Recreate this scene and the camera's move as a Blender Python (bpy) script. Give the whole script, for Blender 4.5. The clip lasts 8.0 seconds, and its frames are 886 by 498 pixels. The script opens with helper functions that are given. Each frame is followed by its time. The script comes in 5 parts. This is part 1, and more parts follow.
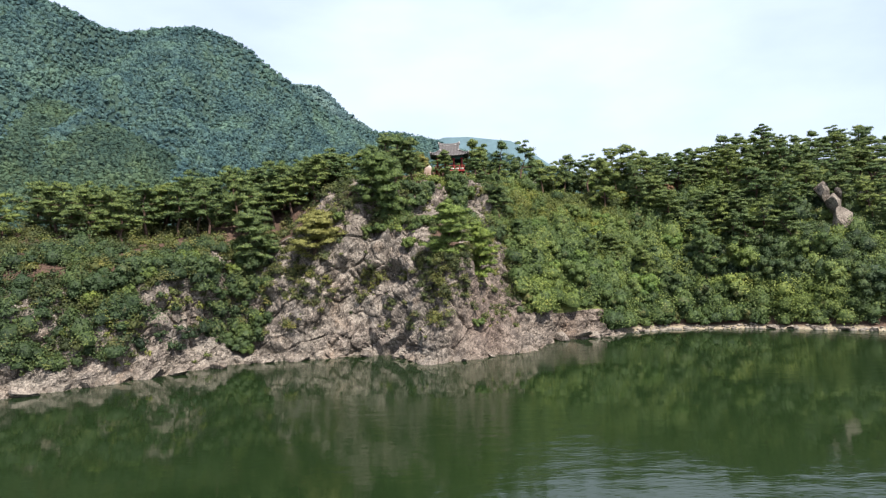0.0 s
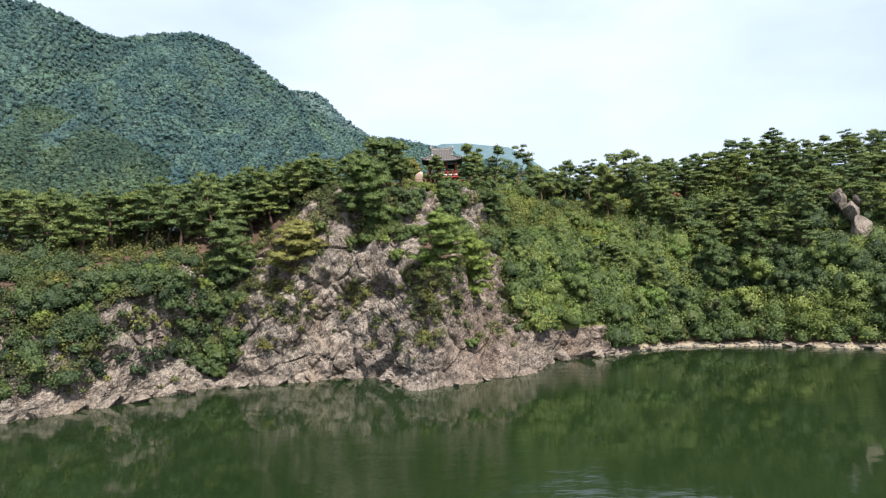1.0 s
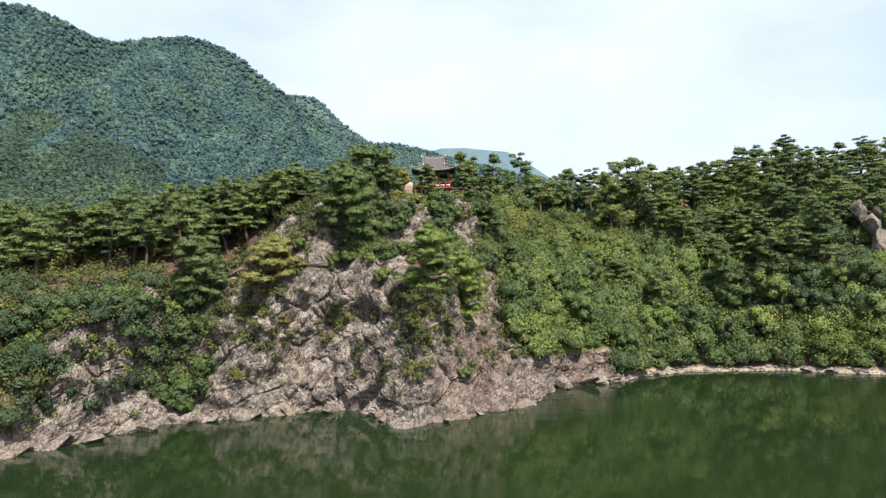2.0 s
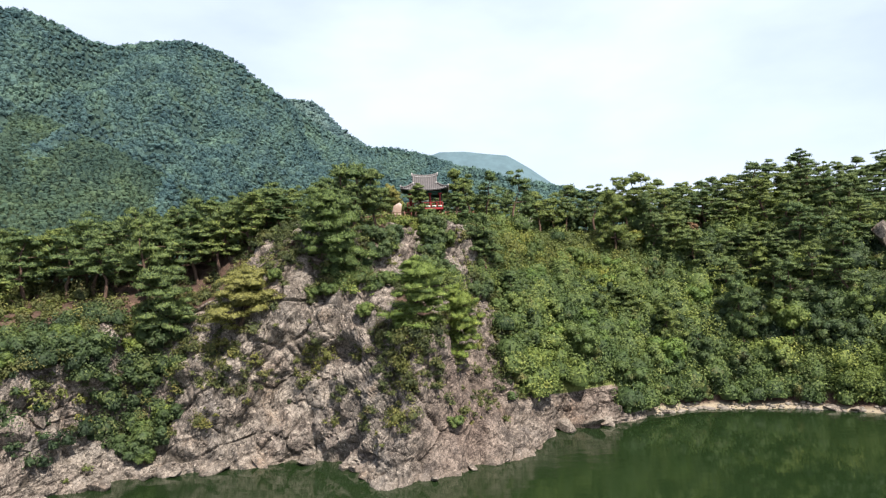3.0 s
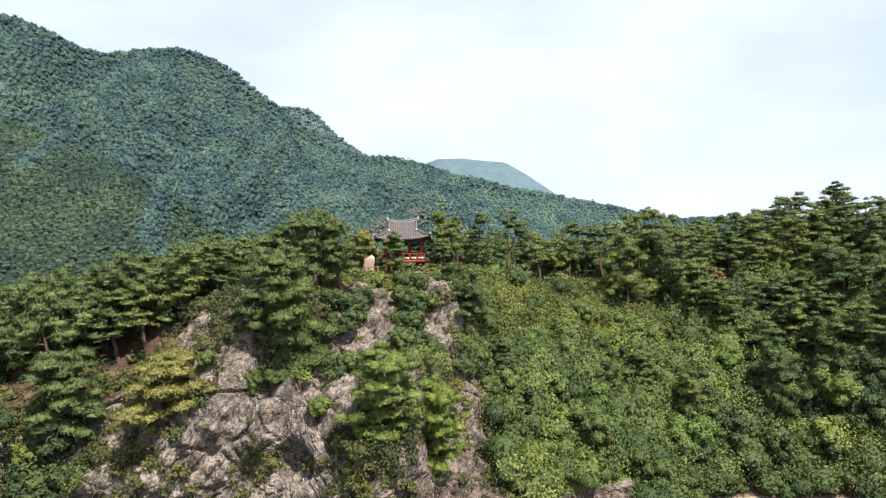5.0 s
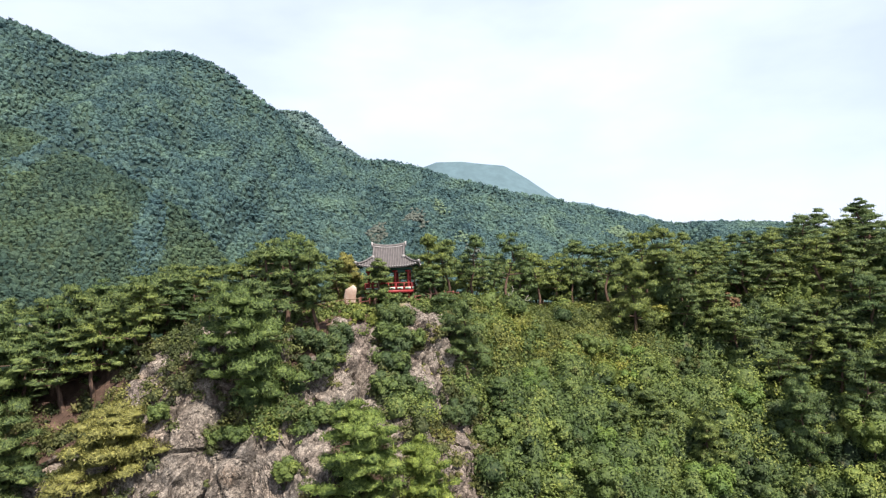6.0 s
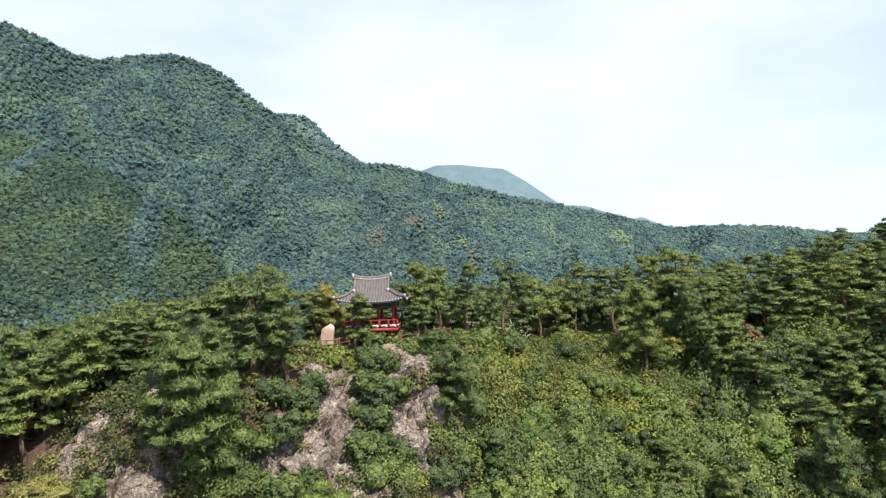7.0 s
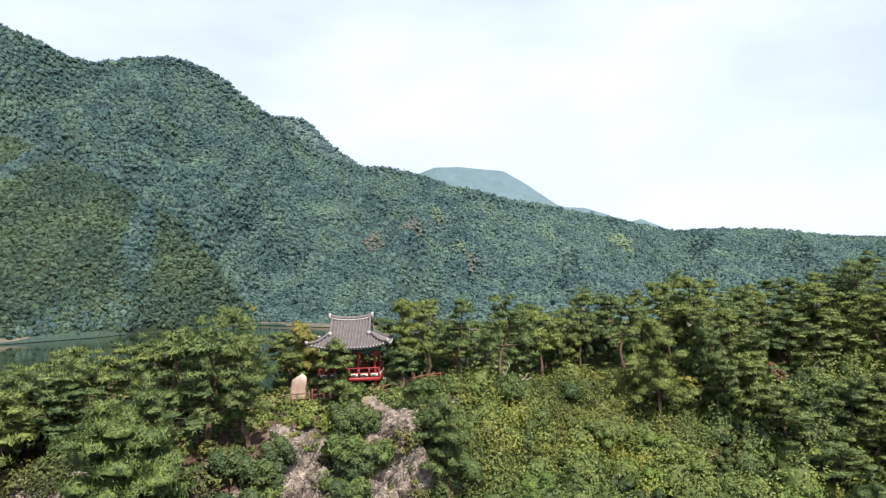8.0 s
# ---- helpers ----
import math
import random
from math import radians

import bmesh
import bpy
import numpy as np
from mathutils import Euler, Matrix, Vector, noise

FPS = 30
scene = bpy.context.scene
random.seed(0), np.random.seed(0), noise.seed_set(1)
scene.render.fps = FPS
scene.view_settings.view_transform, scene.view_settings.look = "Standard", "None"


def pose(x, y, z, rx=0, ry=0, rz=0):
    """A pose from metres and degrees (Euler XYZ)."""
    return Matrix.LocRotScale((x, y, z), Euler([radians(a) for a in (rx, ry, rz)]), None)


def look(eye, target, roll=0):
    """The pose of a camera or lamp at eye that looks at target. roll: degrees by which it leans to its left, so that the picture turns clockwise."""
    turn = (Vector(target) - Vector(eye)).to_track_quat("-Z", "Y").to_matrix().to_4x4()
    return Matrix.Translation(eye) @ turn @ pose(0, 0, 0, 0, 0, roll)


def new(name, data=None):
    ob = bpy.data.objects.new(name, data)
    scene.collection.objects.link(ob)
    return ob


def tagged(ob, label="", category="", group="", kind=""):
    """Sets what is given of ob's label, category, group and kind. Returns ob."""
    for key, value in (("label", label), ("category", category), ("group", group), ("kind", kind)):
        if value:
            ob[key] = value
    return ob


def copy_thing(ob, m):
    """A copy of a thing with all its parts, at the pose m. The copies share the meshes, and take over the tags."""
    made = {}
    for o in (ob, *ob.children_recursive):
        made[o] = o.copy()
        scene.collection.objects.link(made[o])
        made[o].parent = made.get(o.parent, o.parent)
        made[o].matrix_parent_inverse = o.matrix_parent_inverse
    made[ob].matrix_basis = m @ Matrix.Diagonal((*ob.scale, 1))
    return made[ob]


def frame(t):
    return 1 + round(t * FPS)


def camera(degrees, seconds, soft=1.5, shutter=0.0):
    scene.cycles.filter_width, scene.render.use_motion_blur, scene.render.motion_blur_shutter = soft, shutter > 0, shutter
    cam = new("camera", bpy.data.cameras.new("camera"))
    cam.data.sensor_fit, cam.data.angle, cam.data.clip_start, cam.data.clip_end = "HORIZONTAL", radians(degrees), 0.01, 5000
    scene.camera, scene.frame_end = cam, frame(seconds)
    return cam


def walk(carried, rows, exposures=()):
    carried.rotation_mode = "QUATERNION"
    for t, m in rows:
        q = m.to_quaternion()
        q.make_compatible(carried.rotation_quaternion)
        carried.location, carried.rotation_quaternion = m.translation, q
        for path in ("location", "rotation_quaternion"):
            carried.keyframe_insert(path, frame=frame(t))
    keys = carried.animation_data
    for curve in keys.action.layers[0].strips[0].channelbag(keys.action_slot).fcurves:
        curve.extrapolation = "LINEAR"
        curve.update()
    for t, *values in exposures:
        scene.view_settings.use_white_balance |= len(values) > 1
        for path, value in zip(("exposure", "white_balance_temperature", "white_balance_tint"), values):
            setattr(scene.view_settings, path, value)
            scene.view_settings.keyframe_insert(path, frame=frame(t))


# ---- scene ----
cam = camera(68.0, 8.0, soft=1.2)
PATH = [
    (0, (0.96, 0.609, 13.57), (0.913, 2.608, 13.599), -1.93),
    (0.5, (1.394, 4.367, 13.967), (1.351, 6.366, 14.009), -1.93),
    (1, (1.805, 8.204, 14.542), (1.764, 10.203, 14.59), -1.94),
    (1.5, (2.261, 12.003, 15.333), (2.223, 14.002, 15.388), -1.95),
    (3, (3.908, 23.394, 19.943), (3.873, 25.393, 20.014), -1.95),
    (3.5, (4.468, 27.074, 21.99), (4.433, 29.072, 22.066), -1.95),
    (4, (4.976, 30.866, 23.773), (4.942, 32.864, 23.853), -1.93),
    (4.5, (5.398, 34.657, 25.378), (5.367, 36.655, 25.462), -1.92),
    (6, (6.88, 45.943, 30.035), (6.854, 47.941, 30.132), -1.91),
    (6.5, (7.369, 49.816, 31.632), (7.344, 51.814, 31.732), -1.9),
    (7, (7.856, 53.618, 33.31), (7.832, 55.615, 33.415), -1.9),
    (7.5, (8.293, 57.435, 35.025), (8.27, 59.432, 35.134), -1.9),
    (8, (8.814, 61.141, 36.745), (8.792, 63.138, 36.855), -1.93),
]
walk(cam, [(t, look(eye, target, roll)) for t, eye, target, roll in PATH], exposures=[(0, 0.57, 6330, 10), (3, 0.58, 6460, 11), (8, 0.6, 6530, 13)])

# ---- light ----
SUN_ELEVATION, SUN_AZIMUTH = 57.0, 146.0  # degrees; azimuth clockwise from +y
scene.view_settings.exposure = 0.6


def make_world():
    world = bpy.data.worlds.new("sky")
    scene.world = world
    world.use_nodes = True
    nt = world.node_tree
    nt.nodes.clear()
    out = nt.nodes.new("ShaderNodeOutputWorld")
    bg = nt.nodes.new("ShaderNodeBackground")
    sky = nt.nodes.new("ShaderNodeTexSky")
    sky.sky_type = "NISHITA"
    sky.sun_disc = False
    sky.sun_elevation = radians(SUN_ELEVATION)
    sky.sun_rotation = radians(SUN_AZIMUTH)
    sky.air_density, sky.dust_density, sky.ozone_density = 1.0, 1.6, 1.5
    tc = nt.nodes.new("ShaderNodeTexCoord")
    mp = nt.nodes.new("ShaderNodeMapping")
    mp.inputs["Scale"].default_value = (1.0, 1.0, 2.6)
    nz = nt.nodes.new("ShaderNodeTexNoise")
    nz.inputs["Scale"].default_value = 2.3
    nz.inputs["Detail"].default_value = 6.0
    nz.inputs["Roughness"].default_value = 0.5
    ramp = nt.nodes.new("ShaderNodeValToRGB")
    ramp.color_ramp.elements[0].position, ramp.color_ramp.elements[0].color = 0.36, (0.6, 0.6, 0.6, 1)
    ramp.color_ramp.elements[1].position, ramp.color_ramp.elements[1].color = 0.64, (0.88, 0.88, 0.88, 1)
    mix = nt.nodes.new("ShaderNodeMix")
    mix.data_type = "RGBA"
    mix.inputs["B"].default_value = (7.15, 8.05, 9.6, 1)
    nt.links.new(tc.outputs["Generated"], mp.inputs["Vector"])
    nt.links.new(mp.outputs["Vector"], nz.inputs["Vector"])
    nt.links.new(nz.outputs["Fac"], ramp.inputs["Fac"])
    rise = nt.nodes.new("ShaderNodeSeparateXYZ")
    thin = nt.nodes.new("ShaderNodeMapRange")
    thin.inputs["From Min"].default_value, thin.inputs["From Max"].default_value = 0.36, 0.7
    thin.inputs["To Min"].default_value, thin.inputs["To Max"].default_value = 1.0, 0.4
    less = nt.nodes.new("ShaderNodeMath")
    less.operation = "MULTIPLY"
    nt.links.new(tc.outputs["Generated"], rise.inputs["Vector"])
    nt.links.new(rise.outputs["Z"], thin.inputs["Value"])
    nt.links.new(thin.outputs["Result"], less.inputs[0])
    nt.links.new(ramp.outputs["Color"], less.inputs[1])
    nt.links.new(less.outputs["Value"], mix.inputs["Factor"])
    nt.links.new(sky.outputs["Color"], mix.inputs["A"])
    nt.links.new(mix.outputs["Result"], bg.inputs["Color"])
    bg.inputs["Strength"].default_value = 0.1
    nt.links.new(bg.outputs["Background"], out.inputs["Surface"])


make_world()
sun_data = bpy.data.lights.new("sun", "SUN")
sun_data.energy, sun_data.angle, sun_data.color = 5.6, radians(1.2), (1.0, 0.94, 0.85)
sun = new("sun", sun_data)
_a, _e = radians(SUN_AZIMUTH), radians(SUN_ELEVATION)
sun.matrix_world = look((math.sin(_a) * math.cos(_e) * 200, math.cos(_a) * math.cos(_e) * 200 + 100, math.sin(_e) * 200), (0, 100, 0))


# ---- materials ----
class Nodes:
    """A material and short ways to its nodes."""

    def __init__(self, name, roughness=0.8, specular=0.3, metallic=0.0):
        self.mat = bpy.data.materials.new(name)
        self.mat.use_nodes = True
        self.nt = self.mat.node_tree
        self.bsdf = self.nt.nodes["Principled BSDF"]
        self.out = self.nt.nodes["Material Output"]
        self.bsdf.inputs["Roughness"].default_value = roughness
        self.bsdf.inputs["Specular IOR Level"].default_value = specular
        self.bsdf.inputs["Metallic"].default_value = metallic
        self.geo = self.nt.nodes.new("ShaderNodeNewGeometry")
        self.tc = self.nt.nodes.new("ShaderNodeTexCoord")

    def link(self, a, b):
        self.nt.links.new(a, b)

    def noise(self, scale, detail=5, rough=0.55, vec=None, stretch=None, distortion=0.0):
        n = self.nt.nodes.new("ShaderNodeTexNoise")
        n.inputs["Scale"].default_value, n.inputs["Detail"].default_value = scale, detail
        n.inputs["Roughness"].default_value, n.inputs["Distortion"].default_value = rough, distortion
        self.link(self.place(vec, stretch), n.inputs["Vector"])
        return n.outputs["Fac"]

    def place(self, vec=None, stretch=None, turn=(0, 0, 0)):
        vec = vec or self.geo.outputs["Position"]
        if not stretch:
            return vec
        m = self.nt.nodes.new("ShaderNodeMapping")
        m.inputs["Scale"].default_value = stretch
        m.inputs["Rotation"].default_value = turn
        self.link(vec, m.inputs["Vector"])
        return m.outputs["Vector"]

    def ramp(self, fac, *stops):
        r = self.nt.nodes.new("ShaderNodeValToRGB")
        e = r.color_ramp.elements
        while len(e) < len(stops):
            e.new(0.5)
        for el, (p, c) in zip(e, stops):
            el.position = p
            el.color = (*c, 1) if isinstance(c, tuple) else (c, c, c, 1)
        self.link(fac, r.inputs["Fac"])
        return r.outputs["Color"]

    def mix(self, fac, a, b, mode="MIX"):
        m = self.nt.nodes.new("ShaderNodeMix")
        m.data_type, m.blend_type = "RGBA", mode
        for key, v in (("Factor", fac), ("A", a), ("B", b)):
            if isinstance(v, tuple):
                m.inputs[key].default_value = (*v, 1)
            elif isinstance(v, (int, float)):
                m.inputs[key].default_value = v
            else:
                self.link(v, m.inputs[key])
        return m.outputs["Result"]

    def sum(self, a, ka, b, kb):
        """ka * a + kb * b"""
        m = self.nt.nodes.new("ShaderNodeMath")
        m.operation = "MULTIPLY"
        m.inputs[1].default_value = kb
        self.link(b, m.inputs[0])
        q = self.nt.nodes.new("ShaderNodeMath")
        q.operation = "MULTIPLY_ADD"
        q.inputs[1].default_value = ka
        self.link(a, q.inputs[0])
        self.link(m.outputs["Value"], q.inputs[2])
        return q.outputs["Value"]

    def bump(self, height, strength=0.5, distance=0.1, normal=None):
        b = self.nt.nodes.new("ShaderNodeBump")
        b.inputs["Strength"].default_value, b.inputs["Distance"].default_value = strength, distance
        self.link(height, b.inputs["Height"])
        if normal:
            self.link(normal, b.inputs["Normal"])
        self.link(b.outputs["Normal"], self.bsdf.inputs["Normal"])
        return b.outputs["Normal"]

    def colour(self, c):
        if isinstance(c, tuple):
            self.bsdf.inputs["Base Color"].default_value = (*c, 1)
        else:
            self.link(c, self.bsdf.inputs["Base Color"])
        return self

    def leafy(self, c, share=0.3):
        """Lets light through, as leaves do."""
        self.colour(c)
        t = self.nt.nodes.new("ShaderNodeBsdfTranslucent")
        self.link(c, t.inputs["Color"])
        m = self.nt.nodes.new("ShaderNodeMixShader")
        m.inputs["Fac"].default_value = share
        self.link(self.bsdf.outputs["BSDF"], m.inputs[1])
        self.link(t.outputs["BSDF"], m.inputs[2])
        self.link(m.outputs["Shader"], self.out.inputs["Surface"])
        return self.mat

    def island(self):
        return self.geo.outputs["Random Per Island"]

    def own(self):
        o = self.nt.nodes.new("ShaderNodeObjectInfo")
        return o.outputs["Random"]


def rock_nodes(n):
    """Weathered pinkish grey granite: broad stains, pale scars, grain and broken dark joints. Returns colour and height."""
    base = n.ramp(n.noise(0.10, 4, 0.6), (0.32, (0.165, 0.15, 0.13)), (0.5, (0.215, 0.18, 0.15)), (0.68, (0.2, 0.16, 0.14)))
    base = n.mix(n.ramp(n.noise(0.6, 7, 0.66, distortion=0.5), (0.47, 0.0), (0.58, 0.8)), base, (0.33, 0.288, 0.242))
    base = n.mix(n.ramp(n.noise(0.28, 5, 0.62, stretch=(1, 1, 0.4)), (0.55, 0.0), (0.66, 0.7)), base, (0.15, 0.138, 0.128))
    base = n.mix(n.ramp(n.noise(0.21, 4, 0.6), (0.57, 0.0), (0.7, 0.5)), base, (0.28, 0.19, 0.125))
    base = n.mix(n.ramp(n.noise(1.7, 7, 0.72), (0.36, 0.85), (0.49, 0.0)), base, (0.1, 0.086, 0.074))
    base = n.mix(n.ramp(n.noise(2.8, 8, 0.76), (0.54, 0.0), (0.61, 0.8)), base, (0.45, 0.39, 0.32))
    base = n.mix(n.ramp(n.noise(3.4, 8, 0.78, distortion=0.6), (0.41, 0.85), (0.48, 0.0)), base, (0.065, 0.054, 0.046))
    warp = n.nt.nodes.new("ShaderNodeVectorMath")
    warp.operation = "MULTIPLY_ADD"
    wn = n.nt.nodes.new("ShaderNodeTexNoise")
    wn.inputs["Scale"].default_value, wn.inputs["Detail"].default_value = 0.9, 5
    n.link(n.geo.outputs["Position"], wn.inputs["Vector"])
    n.link(wn.outputs["Color"], warp.inputs[0])
    warp.inputs[1].default_value = (0.9, 0.9, 0.9)
    n.link(n.geo.outputs["Position"], warp.inputs[2])
    at = warp.outputs["Vector"]
    lines = []
    for scale, stretch, turn, wide in ((0.5, (1.0, 1.0, 0.42), (0.0, 0.6, 0.0), 0.012), (0.62, (1.0, 1.0, 0.36), (0.3, -0.75, 0.4), 0.011), (1.5, (1.0, 1.0, 0.55), (0.2, 0.3, 0.0), 0.02)):
        f = n.noise(scale, 2.5, 0.5, n.place(at, stretch, turn))
        lines.append(n.ramp(f, (0.5 - 2 * wide, 1.0), (0.5 - 0.4 * wide, 0.0), (0.5 + 0.4 * wide, 0.0), (0.5 + 2 * wide, 1.0)))
    joints = n.mix(1.0, n.mix(1.0, lines[0], lines[1], "MULTIPLY"), lines[2], "MULTIPLY")
    joints = n.mix(n.ramp(n.noise(0.6, 4, 0.65), (0.4, 0.0), (0.6, 0.85)), joints, (1.0, 1.0, 1.0))
    base = n.mix(1.0, base, n.ramp(n.noise(7.0, 5, 0.8), (0.36, (0.55, 0.54, 0.53)), (0.5, (1.0, 1.0, 1.0)), (0.62, (1.4, 1.38, 1.34))), "MULTIPLY")
    dirt = n.nt.nodes.new("ShaderNodeAttribute")
    dirt.attribute_name = "joint"
    base = n.mix(n.mix(0.3, joints, (1.0, 1.0, 1.0)), (0.05, 0.042, 0.036), base)
    base = n.mix(n.ramp(n.sum(dirt.outputs["Fac"], 1.0, n.noise(3.0, 6, 0.75), 0.8), (0.75, 0.0), (1.05, 0.85)), base, (0.055, 0.046, 0.036))
    height = n.mix(0.6, joints, n.noise(2.2, 10, 0.78))
    return base, height


def make_ground_material():
    n = Nodes("cliff_ground", 0.9, 0.2)
    rock, height = rock_nodes(n)
    tint = n.nt.nodes.new("ShaderNodeAttribute")
    tint.attribute_name = "cover"
    rock = n.mix(tint.outputs["Alpha"], rock, n.mix(1.0, rock, (0.66, 0.58, 0.565), "MULTIPLY"))
    level = n.nt.nodes.new("ShaderNodeSeparateXYZ")
    n.link(n.geo.outputs["Position"], level.inputs["Vector"])
    ring = n.sum(level.outputs["Z"], 0.4, n.noise(0.5, 5, 0.7), 1.2)
    ring = n.ramp(ring, (0.72, 1.0), (0.9, 0.0))
    rock = n.mix(n.mix(1.0, ring, (0.22, 0.22, 0.22), "MULTIPLY"), rock, n.ramp(n.noise(1.3, 7, 0.7), (0.36, (0.15, 0.12, 0.095)), (0.6, (0.37, 0.3, 0.235))))
    soil = n.ramp(n.noise(0.9, 6, 0.65), (0.3, (0.055, 0.034, 0.026)), (0.55, (0.105, 0.066, 0.048)), (0.75, (0.19, 0.128, 0.088)))
    grass = n.ramp(n.noise(1.6, 6, 0.7), (0.3, (0.055, 0.075, 0.022)), (0.55, (0.12, 0.14, 0.04)), (0.75, (0.21, 0.19, 0.075)))
    kind = n.nt.nodes.new("ShaderNodeAttribute")
    kind.attribute_name = "cover"
    split = n.nt.nodes.new("ShaderNodeSeparateColor")
    n.link(kind.outputs["Color"], split.inputs["Color"])
    bare = n.mix(0.3, split.outputs["Red"], n.noise(0.5, 5, 0.65))
    sand = n.ramp(n.noise(2.0, 5, 0.6), (0.3, (0.24, 0.195, 0.135)), (0.7, (0.4, 0.335, 0.24)))
    grown = n.mix(0.35, split.outputs["Blue"], n.noise(0.4, 5, 0.65))
    ground = n.mix(n.ramp(grown, (0.3, 0.0), (0.45, 1.0)), soil, grass)
    ground = n.mix(split.outputs["Green"], ground, sand)
    n.colour(n.mix(n.ramp(bare, (0.38, 0.0), (0.48, 1.0)), ground, rock))
    n.bump(n.mix(n.ramp(bare, (0.38, 0.0), (0.48, 1.0)), n.noise(3.0, 6, 0.7), height), 0.9, 0.25)
    return n.mat


def make_rock_material(name="rock"):
    n = Nodes(name, 0.88, 0.25)
    rock, height = rock_nodes(n)
    n.colour(n.mix(1.0, rock, (0.82, 0.8, 0.79), "MULTIPLY"))
    n.bump(height, 0.8, 0.15)
    return n.mat


def leaf_material(name, dark, mid, light, share=0.3, patch=0.12, dry=None):
    """Leaves: each bush has a tone of its own, each leaf differs a little, and the stand varies in broad patches."""
    n = Nodes(name, 0.55, 0.3)
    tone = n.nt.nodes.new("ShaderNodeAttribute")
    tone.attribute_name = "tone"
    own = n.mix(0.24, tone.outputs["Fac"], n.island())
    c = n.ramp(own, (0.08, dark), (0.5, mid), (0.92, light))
    c = n.mix(1.0, c, n.ramp(n.noise(patch, 3, 0.55), (0.36, (0.66, 0.74, 0.78)), (0.5, (1.0, 1.0, 1.0)), (0.64, (1.28, 1.2, 0.95))), "MULTIPLY")
    if dry:
        c = n.mix(n.ramp(n.noise(0.23, 5, 0.7), (0.6, 0.0), (0.72, 0.7)), c, dry)
    fine = n.noise(3.2, 4, 0.7)
    c = n.mix(1.0, c, n.ramp(fine, (0.36, (0.6, 0.62, 0.62)), (0.5, (1.0, 1.0, 1.0)), (0.64, (1.3, 1.28, 1.15))), "MULTIPLY")
    n.bump(fine, 0.8, 0.2)
    return n.leafy(c, share)


def pine_material(name, dark, mid, light):
    """Pine needles: each tree has a tone of its own, shoots are lighter than old needles."""
    n = Nodes(name, 0.55, 0.3)
    c = n.ramp(n.island(), (0.0, dark), (0.55, mid), (1.0, light))
    tone = n.ramp(n.own(), (0.0, (0.72, 0.82, 0.86)), (0.5, (1.0, 1.0, 1.0)), (1.0, (1.34, 1.22, 0.96)))
    c = n.mix(1.0, c, tone, "MULTIPLY")
    fine = n.noise(4.2, 4, 0.7)
    c = n.mix(1.0, c, n.ramp(fine, (0.36, (0.6, 0.62, 0.62)), (0.5, (1.0, 1.0, 1.0)), (0.64, (1.35, 1.3, 1.12))), "MULTIPLY")
    n.bump(fine, 0.8, 0.15)
    return n.leafy(c, 0.25)


def bark_material(name, low, high):
    n = Nodes(name, 0.95, 0.1)
    g = n.noise(6.0, 6, 0.7, stretch=(1, 1, 0.25))
    n.colour(n.ramp(g, (0.35, low), (0.65, high)))
    n.bump(g, 0.8, 0.05)
    return n.mat


def plain_material(name, c, roughness=0.6, vary=0.25, scale=3.0, bump=0.2, specular=0.3):
    n = Nodes(name, roughness, specular)
    g = n.noise(scale, 5, 0.65)
    lo = tuple(v * (1 - vary) for v in c)
    hi = tuple(min(1.0, v * (1 + vary)) for v in c)
    n.colour(n.ramp(g, (0.3, lo), (0.7, hi)))
    n.bump(n.noise(scale * 6, 4, 0.6), bump, 0.02)
    return n.mat


def make_water_material():
    n = Nodes("lake_water", 0.02, 0.5)
    n.bsdf.inputs["IOR"].default_value = 1.33
    n.colour(n.ramp(n.noise(0.02, 3, 0.5), (0.3, (0.010, 0.020, 0.0066)), (0.7, (0.014, 0.026, 0.0085))))
    swell = n.noise(0.5, 2, 0.45, stretch=(0.7, 1.3, 1))
    rip = n.noise(2.2, 3, 0.55, stretch=(0.5, 1.6, 1), distortion=0.4)
    gust = n.ramp(n.noise(0.022, 3, 0.5, stretch=(1.0, 1.4, 1)), (0.46, 0.1), (0.62, 1.0))
    h = n.mix(0.22, swell, rip)
    h = n.mix(gust, (0.5, 0.5, 0.5), h)
    n.bump(h, 0.42, 0.18)
    return n.mat


def make_forest_material(name, dark, mid, light, patch, leafy=False):
    """Woods seen from afar: crowns of differing green, with broad drifts of one kind of tree."""
    n = Nodes(name, 0.8, 0.12)
    c = n.ramp(n.island(), (0.0, dark), (0.55, mid), (1.0, light))
    c2 = n.ramp(n.noise(patch, 4, 0.6), (0.36, dark), (0.5, mid), (0.66, light))
    c = n.mix(0.35, c, c2)
    c = n.mix(1.0, c, n.ramp(n.noise(0.022, 4, 0.6), (0.38, (0.72, 0.78, 0.84)), (0.5, (1.0, 1.0, 1.0)), (0.62, (1.2, 1.16, 1.0))), "MULTIPLY")
    fine = n.noise(0.5, 5, 0.75)
    c = n.mix(1.0, c, n.ramp(fine, (0.36, (0.72, 0.72, 0.76)), (0.5, (1.0, 1.0, 1.0)), (0.62, (1.25, 1.25, 1.2))), "MULTIPLY")
    n.bump(fine, 1.0, 1.3)
    return n.leafy(c, 0.15) if leafy else n.colour(c).mat


